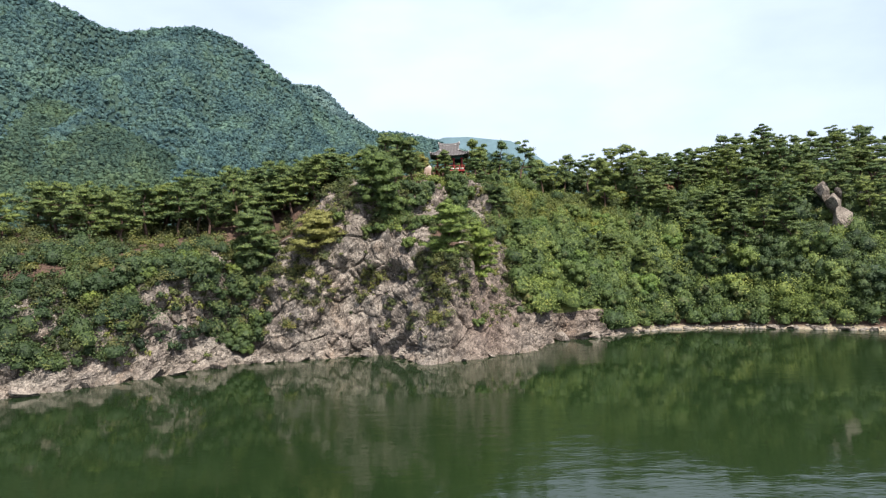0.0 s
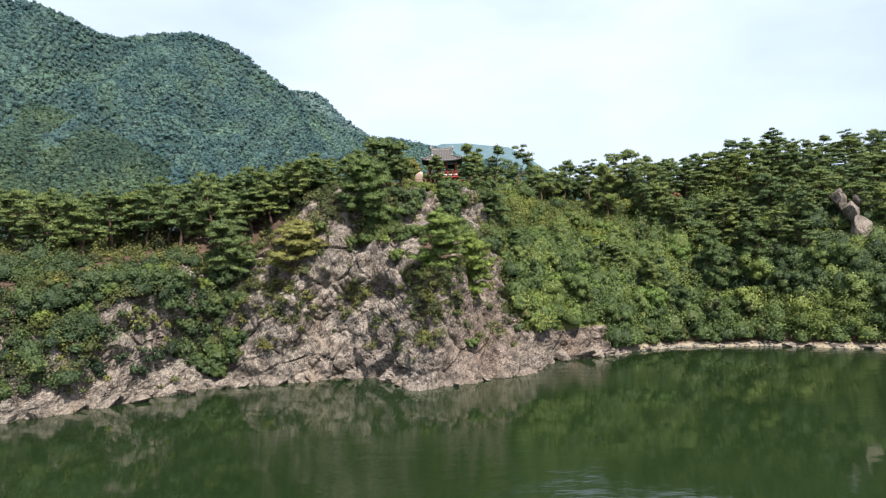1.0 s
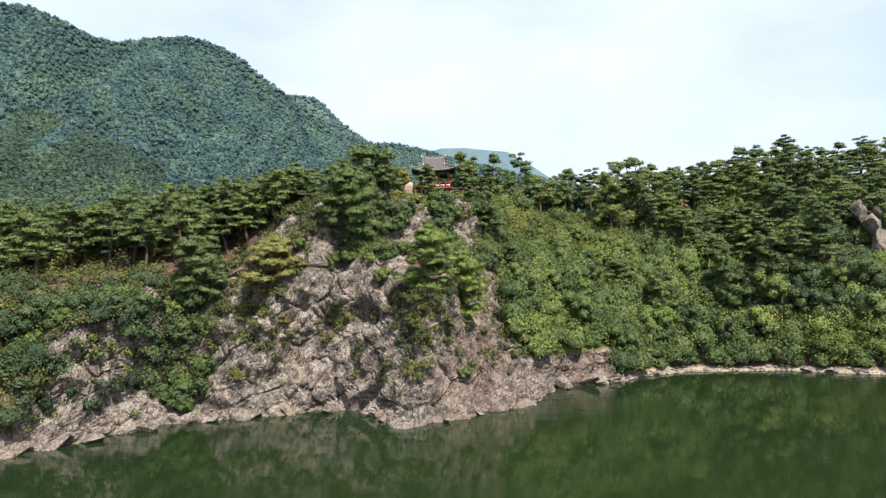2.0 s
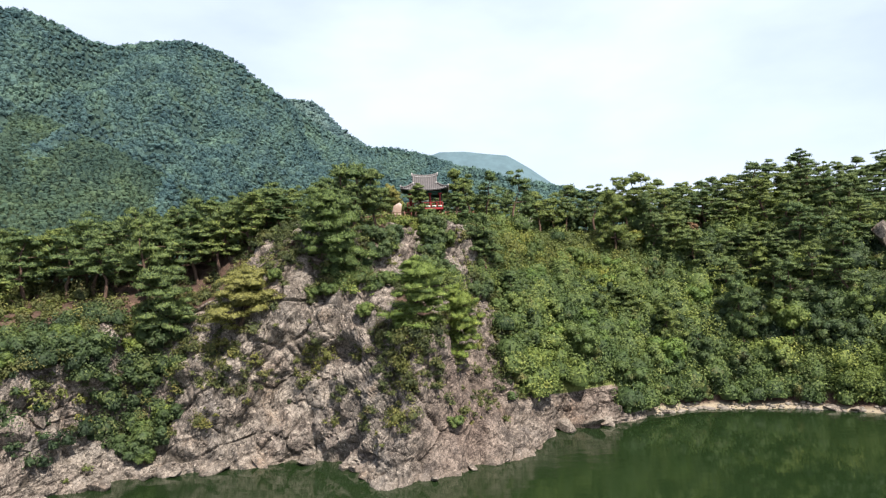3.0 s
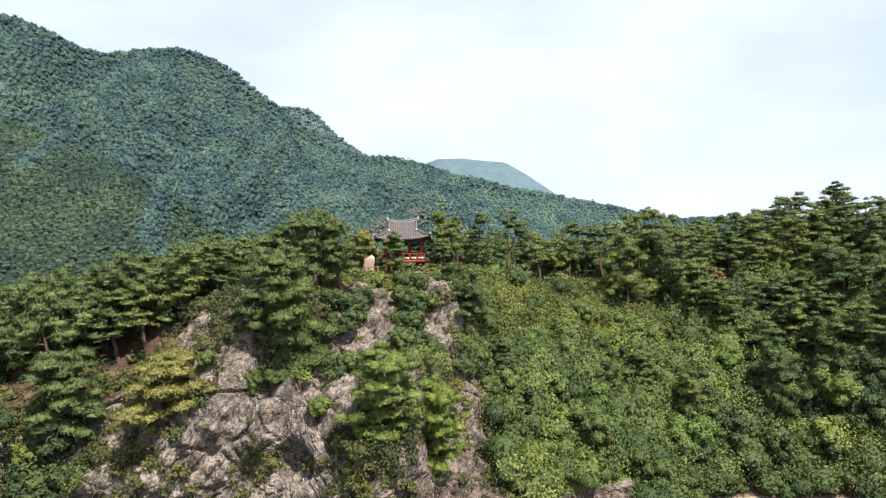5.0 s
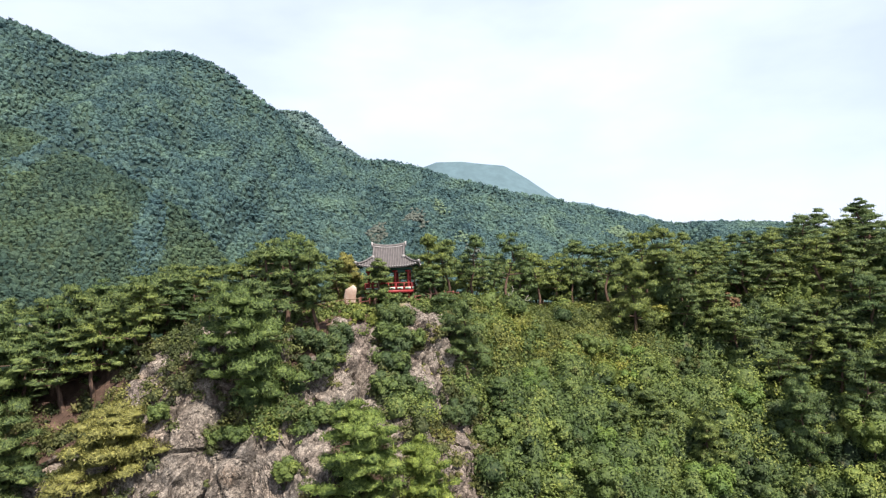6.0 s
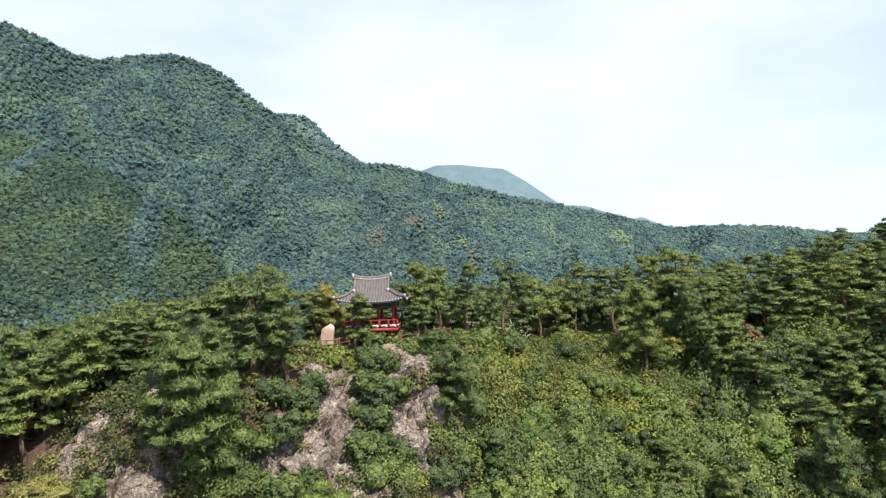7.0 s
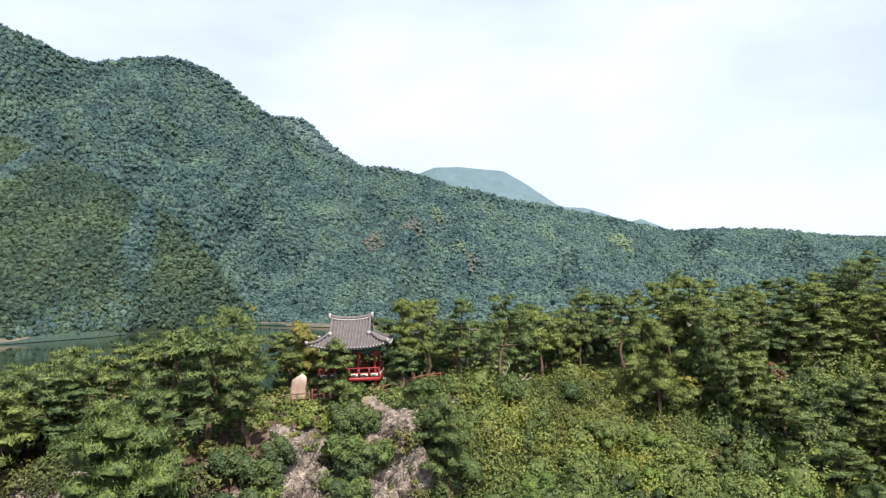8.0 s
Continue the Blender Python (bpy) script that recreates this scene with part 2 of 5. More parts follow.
GROUND = make_ground_material()
ROCK = make_rock_material()
WATER = make_water_material()
PINE = pine_material("pine_needles", (0.048, 0.076, 0.031), (0.12, 0.171, 0.056), (0.21, 0.26, 0.081))
PINE_LIGHT = pine_material("pine_needles_light", (0.065, 0.094, 0.03), (0.158, 0.207, 0.056), (0.25, 0.293, 0.079))
PINE_YELLOW = pine_material("pine_needles_yellowish", (0.11, 0.11, 0.032), (0.26, 0.25, 0.07), (0.38, 0.35, 0.115))
DARKSHRUB = leaf_material("dark_shrub_leaves", (0.024, 0.042, 0.019), (0.062, 0.096, 0.036), (0.13, 0.165, 0.055), 0.24, 0.12, (0.17, 0.14, 0.06))
PINE_LUSH = pine_material("lush_pine_needles", (0.064, 0.105, 0.03), (0.152, 0.222, 0.055), (0.238, 0.3, 0.082))
BARK = bark_material("pine_bark", (0.055, 0.038, 0.03), (0.17, 0.11, 0.08))
DEADWOOD = bark_material("dead_wood", (0.28, 0.24, 0.2), (0.5, 0.45, 0.4))
SHRUB = leaf_material("shrub_leaves", (0.045, 0.074, 0.026), (0.12, 0.168, 0.048), (0.235, 0.275, 0.078), 0.28, 0.1, (0.25, 0.19, 0.075))
CLIFFSHRUB = leaf_material("cliff_shrub_leaves", (0.042, 0.054, 0.022), (0.115, 0.13, 0.044), (0.21, 0.2, 0.072), 0.3, 0.2, (0.25, 0.185, 0.085))
GRASS = leaf_material("tall_grass", (0.06, 0.085, 0.022), (0.13, 0.16, 0.045), (0.22, 0.225, 0.075), 0.3, 0.1, (0.26, 0.17, 0.07))
# Farther woods: paler and bluer, with thicker haze put into the base colour.
HAZIER_FOREST = make_forest_material("hazier_mountain_forest", (0.075, 0.118, 0.122), (0.098, 0.15, 0.146), (0.125, 0.18, 0.162), 0.009)
OPEN_GRASS = plain_material("clearing_grass", (0.11, 0.158, 0.095), 0.9, 0.3, 0.3, 0.4)
OPEN_SCRUB = plain_material("brownish_scrub", (0.088, 0.1, 0.082), 0.9, 0.3, 0.25, 0.4)
SCRUB = leaf_material("scrub_leaves", (0.062, 0.082, 0.022), (0.155, 0.178, 0.045), (0.245, 0.25, 0.068), 0.3, 0.1, (0.26, 0.18, 0.07))
# Blue-green and lightened: the haze over the mountain is mixed into these colours.
HAZED_FOREST = make_forest_material("hazed_mountain_forest", (0.055, 0.097, 0.103), (0.079, 0.138, 0.131), (0.118, 0.185, 0.15), 0.009, True)
# Slope under the crowns: shade between trees is put into this dark colour.
SHADE_FLOOR = make_forest_material("mountain_floor_shade", (0.03, 0.054, 0.048), (0.045, 0.074, 0.062), (0.06, 0.092, 0.07), 0.009)
# Nearer spur: darker and greener, as less haze is mixed into its colour.
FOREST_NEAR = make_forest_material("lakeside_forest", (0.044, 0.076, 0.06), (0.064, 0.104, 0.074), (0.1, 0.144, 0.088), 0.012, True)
# Spur slope, likewise coloured dark to stand for shade among its crowns.
NEAR_SHADE_FLOOR = make_forest_material("lakeside_floor_shade", (0.02, 0.032, 0.022), (0.03, 0.046, 0.028), (0.046, 0.062, 0.034), 0.012)
BANK = plain_material("bank_soil", (0.13, 0.115, 0.085), 0.95, 0.3, 0.2, 0.3)


# ---- mesh helpers ----
def mesh(name, verts, faces, mats=(), smooth=None, index=None, normals=None):
    """A mesh from arrays: verts (n, 3), faces (m, 3 or 4); normals shade foliage as rounded clumps."""
    verts, faces = np.asarray(verts, np.float32), np.asarray(faces, np.int32)
    me = bpy.data.meshes.new(name)
    k = faces.shape[1]
    me.vertices.add(len(verts))
    me.vertices.foreach_set("co", verts.ravel())
    me.loops.add(faces.size)
    me.loops.foreach_set("vertex_index", faces.ravel())
    me.polygons.add(len(faces))
    me.polygons.foreach_set("loop_start", np.arange(0, faces.size, k, dtype=np.int32))
    if smooth is not None:
        me.polygons.foreach_set("use_smooth", np.broadcast_to(smooth, len(faces)).astype(bool))
    for m in mats:
        me.materials.append(m)
    if index is not None:
        me.polygons.foreach_set("material_index", np.asarray(index, np.int32))
    me.update(calc_edges=True)
    if normals is not None:
        me.polygons.foreach_set("use_smooth", np.ones(len(faces), bool))
        me.normals_split_custom_set_from_vertices(normals.astype(np.float32))
    return me


def unit(a):
    return a / (np.linalg.norm(a, axis=-1, keepdims=True) + 1e-9)


def part(name, me, parent, label=""):
    """Links a mesh as one part under a thing."""
    ob = new(name, me)
    ob.parent = parent
    return tagged(ob, label)


def thing(name, label, category, group="", at=None):
    ob = new(name)
    if at is not None:
        ob.matrix_basis = at
    return tagged(ob, label, category, group)


def grid_faces(nu, nv):
    i = np.arange(nu * nv).reshape(nu, nv)
    return np.stack([i[:-1, :-1], i[1:, :-1], i[1:, 1:], i[:-1, 1:]], -1).reshape(-1, 4)


def tube(points, radii, sides=6):
    """Verts and quads of a round tube along points."""
    p = np.asarray(points, float)
    r = np.broadcast_to(np.asarray(radii, float), len(p))
    d = np.gradient(p, axis=0)
    d /= np.linalg.norm(d, axis=1)[:, None] + 1e-9
    ref = np.where(np.abs(d[:, 2:3]) < 0.9, [[0, 0, 1.0]], [[1.0, 0, 0]])
    a = np.cross(d, ref)
    a /= np.linalg.norm(a, axis=1)[:, None] + 1e-9
    b = np.cross(d, a)
    t = np.linspace(0, 2 * np.pi, sides, endpoint=False)
    v = p[:, None] + r[:, None, None] * (np.cos(t)[None, :, None] * a[:, None] + np.sin(t)[None, :, None] * b[:, None])
    n = len(p)
    i = np.arange(n * sides).reshape(n, sides)
    j = np.roll(i, -1, axis=1)
    f = np.stack([i[:-1], j[:-1], j[1:], i[1:]], -1).reshape(-1, 4)
    v = v.reshape(-1, 3)
    return v, f


def join(*pieces):
    vs, fs, n = [], [], 0
    for v, f in pieces:
        vs.append(v)
        fs.append(np.asarray(f) + n)
        n += len(v)
    return np.vstack(vs), np.vstack(fs)


def box(x0, y0, z0, x1, y1, z1):
    v = np.array([(x, y, z) for z in (z0, z1) for y in (y0, y1) for x in (x0, x1)], float)
    f = np.array([(0, 2, 3, 1), (4, 5, 7, 6), (0, 1, 5, 4), (2, 6, 7, 3), (0, 4, 6, 2), (1, 3, 7, 5)])
    return v, f


def lattice(p, seed):
    """Random numbers in 0..1 at whole places p (n, 3), three for each."""
    q = p.astype(np.int64)
    h = (q[:, 0] * 73856093) ^ (q[:, 1] * 19349663) ^ (q[:, 2] * 83492791) ^ (seed * 2654435761)
    out = []
    for k in range(3):
        h = (h ^ (h >> 13)) * 1274126177 & 0x7FFFFFFF
        out.append((h % 100003) / 100003.0)
    return np.stack(out, -1)


def angular(p, size, seed):
    """Relief of flat broken faces that meet in sharp edges, about -1..1."""
    q = p / size
    base = np.floor(q)
    f = q - base
    order = np.argsort(-f, axis=1)
    g = np.take_along_axis(f, order, 1)
    corner = base.copy()
    rows = np.arange(len(q))
    total = (1 - g[:, 0]) * lattice(corner, seed)[:, 0]
    for k in range(3):
        corner[rows, order[:, k]] += 1
        total += (g[:, k] - (g[:, k + 1] if k < 2 else 0)) * lattice(corner, seed)[:, 0]
    return total * 2 - 1


def joints_at(p, size, seed, wide=0.09):
    """Nearness of a joint between blocks, 0..1."""
    q = p / size
    base = np.floor(q)
    best = np.full(len(q), 1e9)
    second = np.full(len(q), 1e9)
    for dx in (-1, 0, 1):
        for dy in (-1, 0, 1):
            for dz in (-1, 0, 1):
                c = base + (dx, dy, dz)
                d = ((q - c - lattice(c, seed)) ** 2).sum(1)
                second = np.minimum(second, np.maximum(d, best))
                best = np.minimum(best, d)
    return np.clip(1 - (np.sqrt(second) - np.sqrt(best)) / wide, 0, 1)


def smooth_noise(p, size, seed, octaves=3):
    """Value noise, about -1..1."""
    total, amp, norm = np.zeros(len(p)), 1.0, 0.0
    for o in range(octaves):
        q = p / size
        b = np.floor(q)
        f = q - b
        f = f * f * (3 - 2 * f)
        acc = np.zeros(len(p))
        for dx in (0, 1):
            for dy in (0, 1):
                for dz in (0, 1):
                    w = (f[:, 0] if dx else 1 - f[:, 0]) * (f[:, 1] if dy else 1 - f[:, 1]) * (f[:, 2] if dz else 1 - f[:, 2])
                    acc += w * (lattice(b + (dx, dy, dz), seed + 13 * o)[:, 0] * 2 - 1)
        total += amp * acc
        norm += amp
        amp, size = amp * 0.5, size * 0.5
    return total / norm


# ---- the lake ----
lake = new("water", mesh("water", [(-4500, -1500, 0), (4500, -1500, 0), (4500, 4800, 0), (-4500, 4800, 0)], [(0, 1, 2, 3)], [WATER]))
tagged(lake, "calm dark green lake with light ripples", "water", kind="structure")

# ---- the promontory: cross-sections from the water over the cliff to the crest and down behind ----
# x: shore y; then (y, z) of foot, face, brow and crest; y and z behind the crest
SECTIONS = [
    (-130, 62, (64, 4), (70, 12), (80, 18), (98, 22), (125, 20)),
    (-80, 62, (64, 4), (69, 11), (78, 16), (98, 20), (125, 18)),
    (-50, 70, (72, 2.5), (76, 9), (82, 14), (100, 19.5), (122, 18)),
    (-43, 77, (79, 2.5), (82, 8), (86, 14), (104, 20), (124, 19)),
    (-37, 83, (85.5, 3), (87.2, 11.5), (90, 14), (106, 21), (124, 20)),
    (-32, 88.5, (91.5, 3), (94.5, 9), (98.5, 17), (108, 22), (124, 22)),
    (-27, 91.2, (93.2, 3), (95.2, 10), (98, 16.5), (109, 23), (124, 23)),
    (-21, 93, (93.8, 3.5), (95.2, 13.5), (99.4, 19.5), (108, 25), (124, 24)),
    (-15, 95.6, (96.2, 6), (98.4, 16.5), (101.2, 24.8), (109, 26), (124, 24.5)),
    (-9, 93, (94.2, 5), (98.2, 15.5), (102.2, 22), (111.5, 27.4), (126, 27.0)),
    (-5, 86, (88, 2.2), (92.4, 10.5), (103, 21.5), (113, 27.9), (128, 27.5)),
    (-1.5, 85.6, (87.6, 3), (91.6, 13.2), (105, 21), (114.6, 28.0), (128, 27.7)),
    (2, 87.8, (90, 5), (92.4, 12.6), (107, 19.5), (116.4, 27.9), (128, 27.7)),
    (6, 91.8, (95.2, 4.5), (103, 12.6), (110, 17.5), (119, 27.8), (130, 27.6)),
    (9, 93.2, (98, 3.6), (105.5, 12), (111, 16.5), (121, 27.4), (132, 27.2)),
    (12, 95.4, (101.4, 3.4), (107.6, 11.5), (114.5, 18), (124, 26.2), (138, 26)),
    (15, 105.2, (106.2, 3.4), (109, 8), (118, 16.5), (127, 24), (144, 26)),
    (20, 106.6, (107.8, 2.8), (110.5, 6.5), (119.5, 15.4), (131, 24.8), (150, 26.5)),
    (26, 110.2, (111.8, 1.2), (113.4, 4.5), (123, 14.6), (135.5, 24.9), (152, 26.5)),
    (36, 114.8, (116.8, 1.0), (118.4, 4), (126, 14.9), (136, 25.8), (150, 28.5)),
    (50, 113.2, (115.2, 1.0), (117, 4), (124.5, 13.5), (134, 23.8), (150, 30)),
    (66, 104.6, (107, 1.0), (109, 4), (117, 12.5), (131, 25.5), (148, 33.5)),
    (85, 99, (101.5, 1.0), (104, 4), (113, 12), (131, 25), (148, 33)),
    (150, 92, (94.5, 1.0), (98, 4), (108, 11), (130, 23), (150, 32)),
]


# bare buttresses below the pavilion: x, y, half width, half depth
BARE = [(-2.6, 108.4, 2.6, 3.0), (4.2, 111.4, 1.9, 3.2), (3.0, 114.4, 1.6, 1.8), (-4.8, 103.2, 1.9, 2.3), (-1.5, 105.4, 1.2, 2.0)]


def soften(a, n):
    k = np.ones(n) / n
    pad = np.pad(a, (n // 2, n // 2), mode="edge")
    return np.convolve(pad, k, mode="valid")[: len(a)]


def make_promontory():
    xs = np.concatenate([np.arange(-130, -56, 1.0), np.arange(-56, -38, 0.27), np.arange(-38, 13, 0.2), np.arange(13, 34, 0.27), np.arange(34, 72, 0.45), np.arange(72, 150, 1.2)])
    st = np.array([s[0] for s in SECTIONS], float)
    dense = np.arange(-130, 150.01, 0.25)
    knots = []
    for k in range(8):
        if k == 0:
            yz = np.array([(s[1] - 2.0, -2.5) for s in SECTIONS])
        elif k == 1:
            yz = np.array([(s[1], 0.0) for s in SECTIONS])
        elif k < 7:
            yz = np.array([s[k] for s in SECTIONS], float)
        else:
            yz = np.array([(s[6][0] + 34, -3.0) for s in SECTIONS], float)
        y = soften(np.interp(dense, st, yz[:, 0]), 7)
        z = soften(np.interp(dense, st, yz[:, 1]), 7)
        knots.append((np.interp(xs, dense, y), np.interp(xs, dense, z)))
    counts = [6, 22, 60, 60, 60, 30, 24]
    cols = []
    for a, c in enumerate(counts):
        f = np.linspace(0, 1, c, endpoint=False)[:, None]
        cols.append(np.stack([np.broadcast_to(xs, (c, len(xs))), knots[a][0] * (1 - f) + knots[a + 1][0] * f, knots[a][1] * (1 - f) + knots[a + 1][1] * f], -1))
    cols.append(np.stack([xs, knots[7][0], knots[7][1]], -1)[None])
    p = np.concatenate(cols).transpose(1, 0, 2)  # (x, v, 3)
    for _ in range(2):
        p[:, 1:-1] = 0.25 * p[:, :-2] + 0.5 * p[:, 1:-1] + 0.25 * p[:, 2:]
    du, dv = np.gradient(p, axis=0), np.gradient(p, axis=1)
    nrm = np.cross(du, dv)
    nrm /= np.linalg.norm(nrm, axis=2)[:, :, None] + 1e-9
    nu, nv = p.shape[:2]
    flat, n = p.reshape(-1, 3), nrm.reshape(-1, 3)
    x, y, z = flat.T
    steep = np.clip((0.86 - n[:, 2]) / 0.16, 0, 1)
    zone = np.clip((17 - x) / 3, 0, 1) * np.clip((27.4 - z) / 1.5, 0, 1)
    rocky = steep * zone * np.where((x < -11) & (x > -23) & (z > 20.5), 0.45, 1) * np.where((x < -36) & (z > 12), 0.3, 1)
    rocky = np.maximum(rocky, np.clip((1.8 - z) / 1.2, 0, 1) * np.clip((30 - x) / 3, 0, 1))
    rocky = np.maximum(rocky, np.clip((4.6 - z) / 1.0, 0, 1) * np.clip((26 - x) / 2, 0, 1))
    stand = sum(np.exp(-(((x - a) / c) ** 4 + ((y - b) / e) ** 4)) for a, b, c, e in BARE)
    rocky = np.maximum(rocky, 0.95 * stand)
    # broken rock between the shrubs on the upper slope
    upper = np.clip((x + 22) / 3, 0, 1) * np.clip((9.5 - x) / 3, 0, 1) * np.clip((z - 10) / 3, 0, 1) * np.clip((26.6 - z) / 1.5, 0, 1)
    ribs = upper * np.clip((smooth_noise(flat * (1, 0.55, 0.55), 4.2, 57, 3) + 0.04) / 0.12, 0, 1)
    rocky = np.maximum(rocky, 0.9 * ribs)
    bent = flat + 0.45 * np.stack([smooth_noise(flat, 4.0, s, 2) for s in (81, 82, 83)], -1)
    skew = np.stack([bent @ (0.62, 0, 0.4), bent[:, 1] * 0.9, bent @ (-0.6, 0, 0.85)], -1)
    calm = 1 - 0.8 * np.exp(-(((x - 4) / 5.5) ** 2 + ((z - 6) / 6) ** 2))
    j1, j2, j3 = joints_at(skew, 4.4, 3, 0.07), joints_at(skew * (1.15, 1, 0.55), 1.9, 5, 0.11), joints_at(flat * (1, 1, 0.8), 0.9, 9, 0.16)
    cross = bent @ np.array([[0.8, 0.36, -0.48], [-0.6, 0.48, -0.64], [0.0, 0.8, 0.6]])
    broken = 1.6 * (0.5 + 0.5 * calm) * angular(skew, 4.0, 11) + (0.45 + 0.55 * calm) * (0.85 * angular(cross, 2.1, 12) + 0.42 * angular(cross[:, ::-1], 0.95, 13))
    d = rocky * (broken - 0.4 * j1 - 0.26 * j2 * (0.3 + 0.7 * calm) - 0.1 * j3 * calm + 0.06 * smooth_noise(flat, 1.0, 31, 2))
    joint = np.clip(np.maximum(j1, np.maximum(0.9 * j2, 0.55 * j3) * (0.3 + 0.7 * calm)) * (0.55 + 0.6 * smooth_noise(flat, 2.0, 33, 2)), 0, 1)
    d += 0.4 * stand + 0.35 * ribs
    d += (0.15 + 0.75 * (1 - rocky)) * smooth_noise(flat, 7.0, 21, 3) * np.clip((z + 1) / 3, 0.2, 1)
    path = np.exp(-(((x - 0) / 9) ** 2 + ((y - 119) / 3) ** 2))
    d *= 1 - 0.85 * np.clip(path, 0, 1)
    q = flat + n * d[:, None]
    q[:, 2] = np.where(z < -1, z, q[:, 2])
    faces = grid_faces(nu, nv)
    rf = rocky[faces].mean(1)
    me = mesh("ground", q, faces, [GROUND], smooth=rf < 0.25)
    beach = np.clip((0.9 - q[:, 2] + 0.5 * smooth_noise(q, 4.0, 90, 2)) / 0.4, 0, 1) * np.clip((x - 24) / 3, 0, 1)
    line = 117.9 + 0.95 * np.maximum(x - 1, 0) + 0.25 * np.clip(x + 1, -5, 0)
    walkway = np.clip(1.6 - np.abs(y - line - 0.4) / (1.7 + 0.9 * (x > 1)), 0, 1) * np.clip((10 - x) / 2, 0, 1) * np.clip((x + 18) / 3, 0, 1)
    grassy = np.clip((z - 21.5) / 2, 0, 1) * np.clip((x - 8) / 4, 0, 1) * np.clip((40 - x) / 5, 0, 1) * np.clip((n[:, 2] - 0.6) / 0.2, 0, 1)
    grassy = np.maximum(grassy, 0.5 * np.clip((z - 26) / 1, 0, 1) * np.clip((12 - x) / 3, 0, 1) * np.clip(y - line + 3.2, 0, 1))
    grassy = np.maximum(grassy, 0.75 * np.clip((x - 10) / 4, 0, 1) * np.clip((z - 1.5) / 1.5, 0, 1))
    cover = np.stack([rocky, np.maximum(beach, walkway), grassy, 0.15 + 0.85 * np.exp(-(((x - 5) / 6) ** 2 + ((z - 5) / 8) ** 2)) + 0.6 * np.exp(-(((x - 20) / 6) ** 2))], -1).astype(np.float32)
    me.attributes.new("joint", "FLOAT", "POINT").data.foreach_set("value", joint.astype(np.float32))
    me.color_attributes.new("cover", "FLOAT_COLOR", "POINT").data.foreach_set("color", cover.ravel())
    ob = new("ground", me)
    tagged(ob, "steep granite cliff and wooded headland above the lake", "ground", kind="structure")
    return q.reshape(nu, nv, 3), n.reshape(nu, nv, 3), rocky.reshape(nu, nv), xs


LAND, LAND_N, LAND_ROCK, LAND_X = make_promontory()


def height(x, y):
    i = int(np.clip(np.searchsorted(LAND_X, x), 1, len(LAND_X) - 1))
    if abs(LAND_X[i - 1] - x) < abs(LAND_X[i] - x):
        i -= 1
    col = LAND[i]
    yy = np.maximum.accumulate(col[:, 1] + np.arange(len(col)) * 1e-6)
    return float(np.interp(y, yy, col[:, 2]))


def leaves(rng, centres, normals, length, width, loose=0.42, round_=0.6):
    """Pointed leaves lying about across the normals: corners, faces and shading normals."""
    n = len(centres)
    out = unit(normals)
    nn = unit(out + rng.normal(0, loose, (n, 3)))
    a = unit(np.cross(nn, rng.normal(0, 1, (n, 3))))
    b = np.cross(nn, a)
    ln = length * rng.uniform(0.7, 1.35, (n, 1))
    wd = width * rng.uniform(0.7, 1.35, (n, 1))
    v = np.stack([centres - a * ln * 0.45 + b * wd * 0.6, centres - a * ln * 0.45 - b * wd * 0.6, centres + a * ln * 0.7 - nn * ln * 0.1], 1)
    shade = unit(out * round_ + nn * (1 - round_))
    return v.reshape(-1, 3), np.arange(n * 3).reshape(-1, 3), np.repeat(shade, 3, 0)


def blobs(rng, centres, sizes, sides=7, rings=3, low=1.95, rough=0.16, turn=None):
    """Uneven rounded bodies of foliage, open below: corners, faces and shading normals."""
    n, k = len(centres), sides
    theta = np.linspace(0, low, rings + 1)[1:]
    v = np.zeros((n, 1 + rings * k, 3))
    v[:, 0, 2] = 1.0
    spin = rng.uniform(0, 6.28, (n, 1))
    for r, th in enumerate(theta):
        ang = (np.arange(k) + 0.5 * (r % 2))[None] * 2 * np.pi / k + spin
        v[:, 1 + r * k:1 + r * k + k] = np.stack([np.cos(ang) * math.sin(th), np.sin(ang) * math.sin(th), np.full((n, k), math.cos(th))], -1)
    nn = unit(v + (0, 0, 0.12))
    v *= 1 + rough * rng.normal(0, 1, (n, 1 + rings * k, 1))
    f = []
    for a in range(k):
        b = (a + 1) % k
        f.append((0, 1 + a, 1 + b))
        for r in range(rings - 1):
            p, q = 1 + r * k, 1 + r * k + k
            if r % 2 == 0:
                f += [(p + a, q + a, p + b), (p + b, q + a, q + b)]
            else:
                f += [(p + a, q + a, q + b), (p + a, q + b, p + b)]
    f = (np.array(f)[None] + v.shape[1] * np.arange(n)[:, None, None]).reshape(-1, 3)
    v = v * np.asarray(sizes)[:, None]
    if turn is not None:
        v, nn = np.einsum("nki,nij->nkj", v, turn), np.einsum("nki,nij->nkj", nn, turn)
    return (v + centres[:, None]).reshape(-1, 3), f, nn.reshape(-1, 3)


def together(*pieces):
    """Joins corners, faces and normals of several pieces."""
    v, f, n, at = [], [], [], 0
    for a, b, c in pieces:
        v.append(a), f.append(b + at), n.append(c)
        at += len(a)
    return np.vstack(v), np.vstack(f), np.vstack(n)


# ---- far mountains ----
def sample_grid(p, u, v):
    """Places on a grid of points p (nu, nv, 3) at fractions u, v of its sides."""
    nu, nv = p.shape[:2]
    a, b = np.clip(u, 0, 0.9999) * (nu - 1), np.clip(v, 0, 0.9999) * (nv - 1)
    i, j = a.astype(int), b.astype(int)
    a, b = (a - i)[:, None], (b - j)[:, None]
    return (p[i, j] * (1 - a) + p[i + 1, j] * a) * (1 - b) + (p[i, j + 1] * (1 - a) + p[i + 1, j + 1] * a) * b


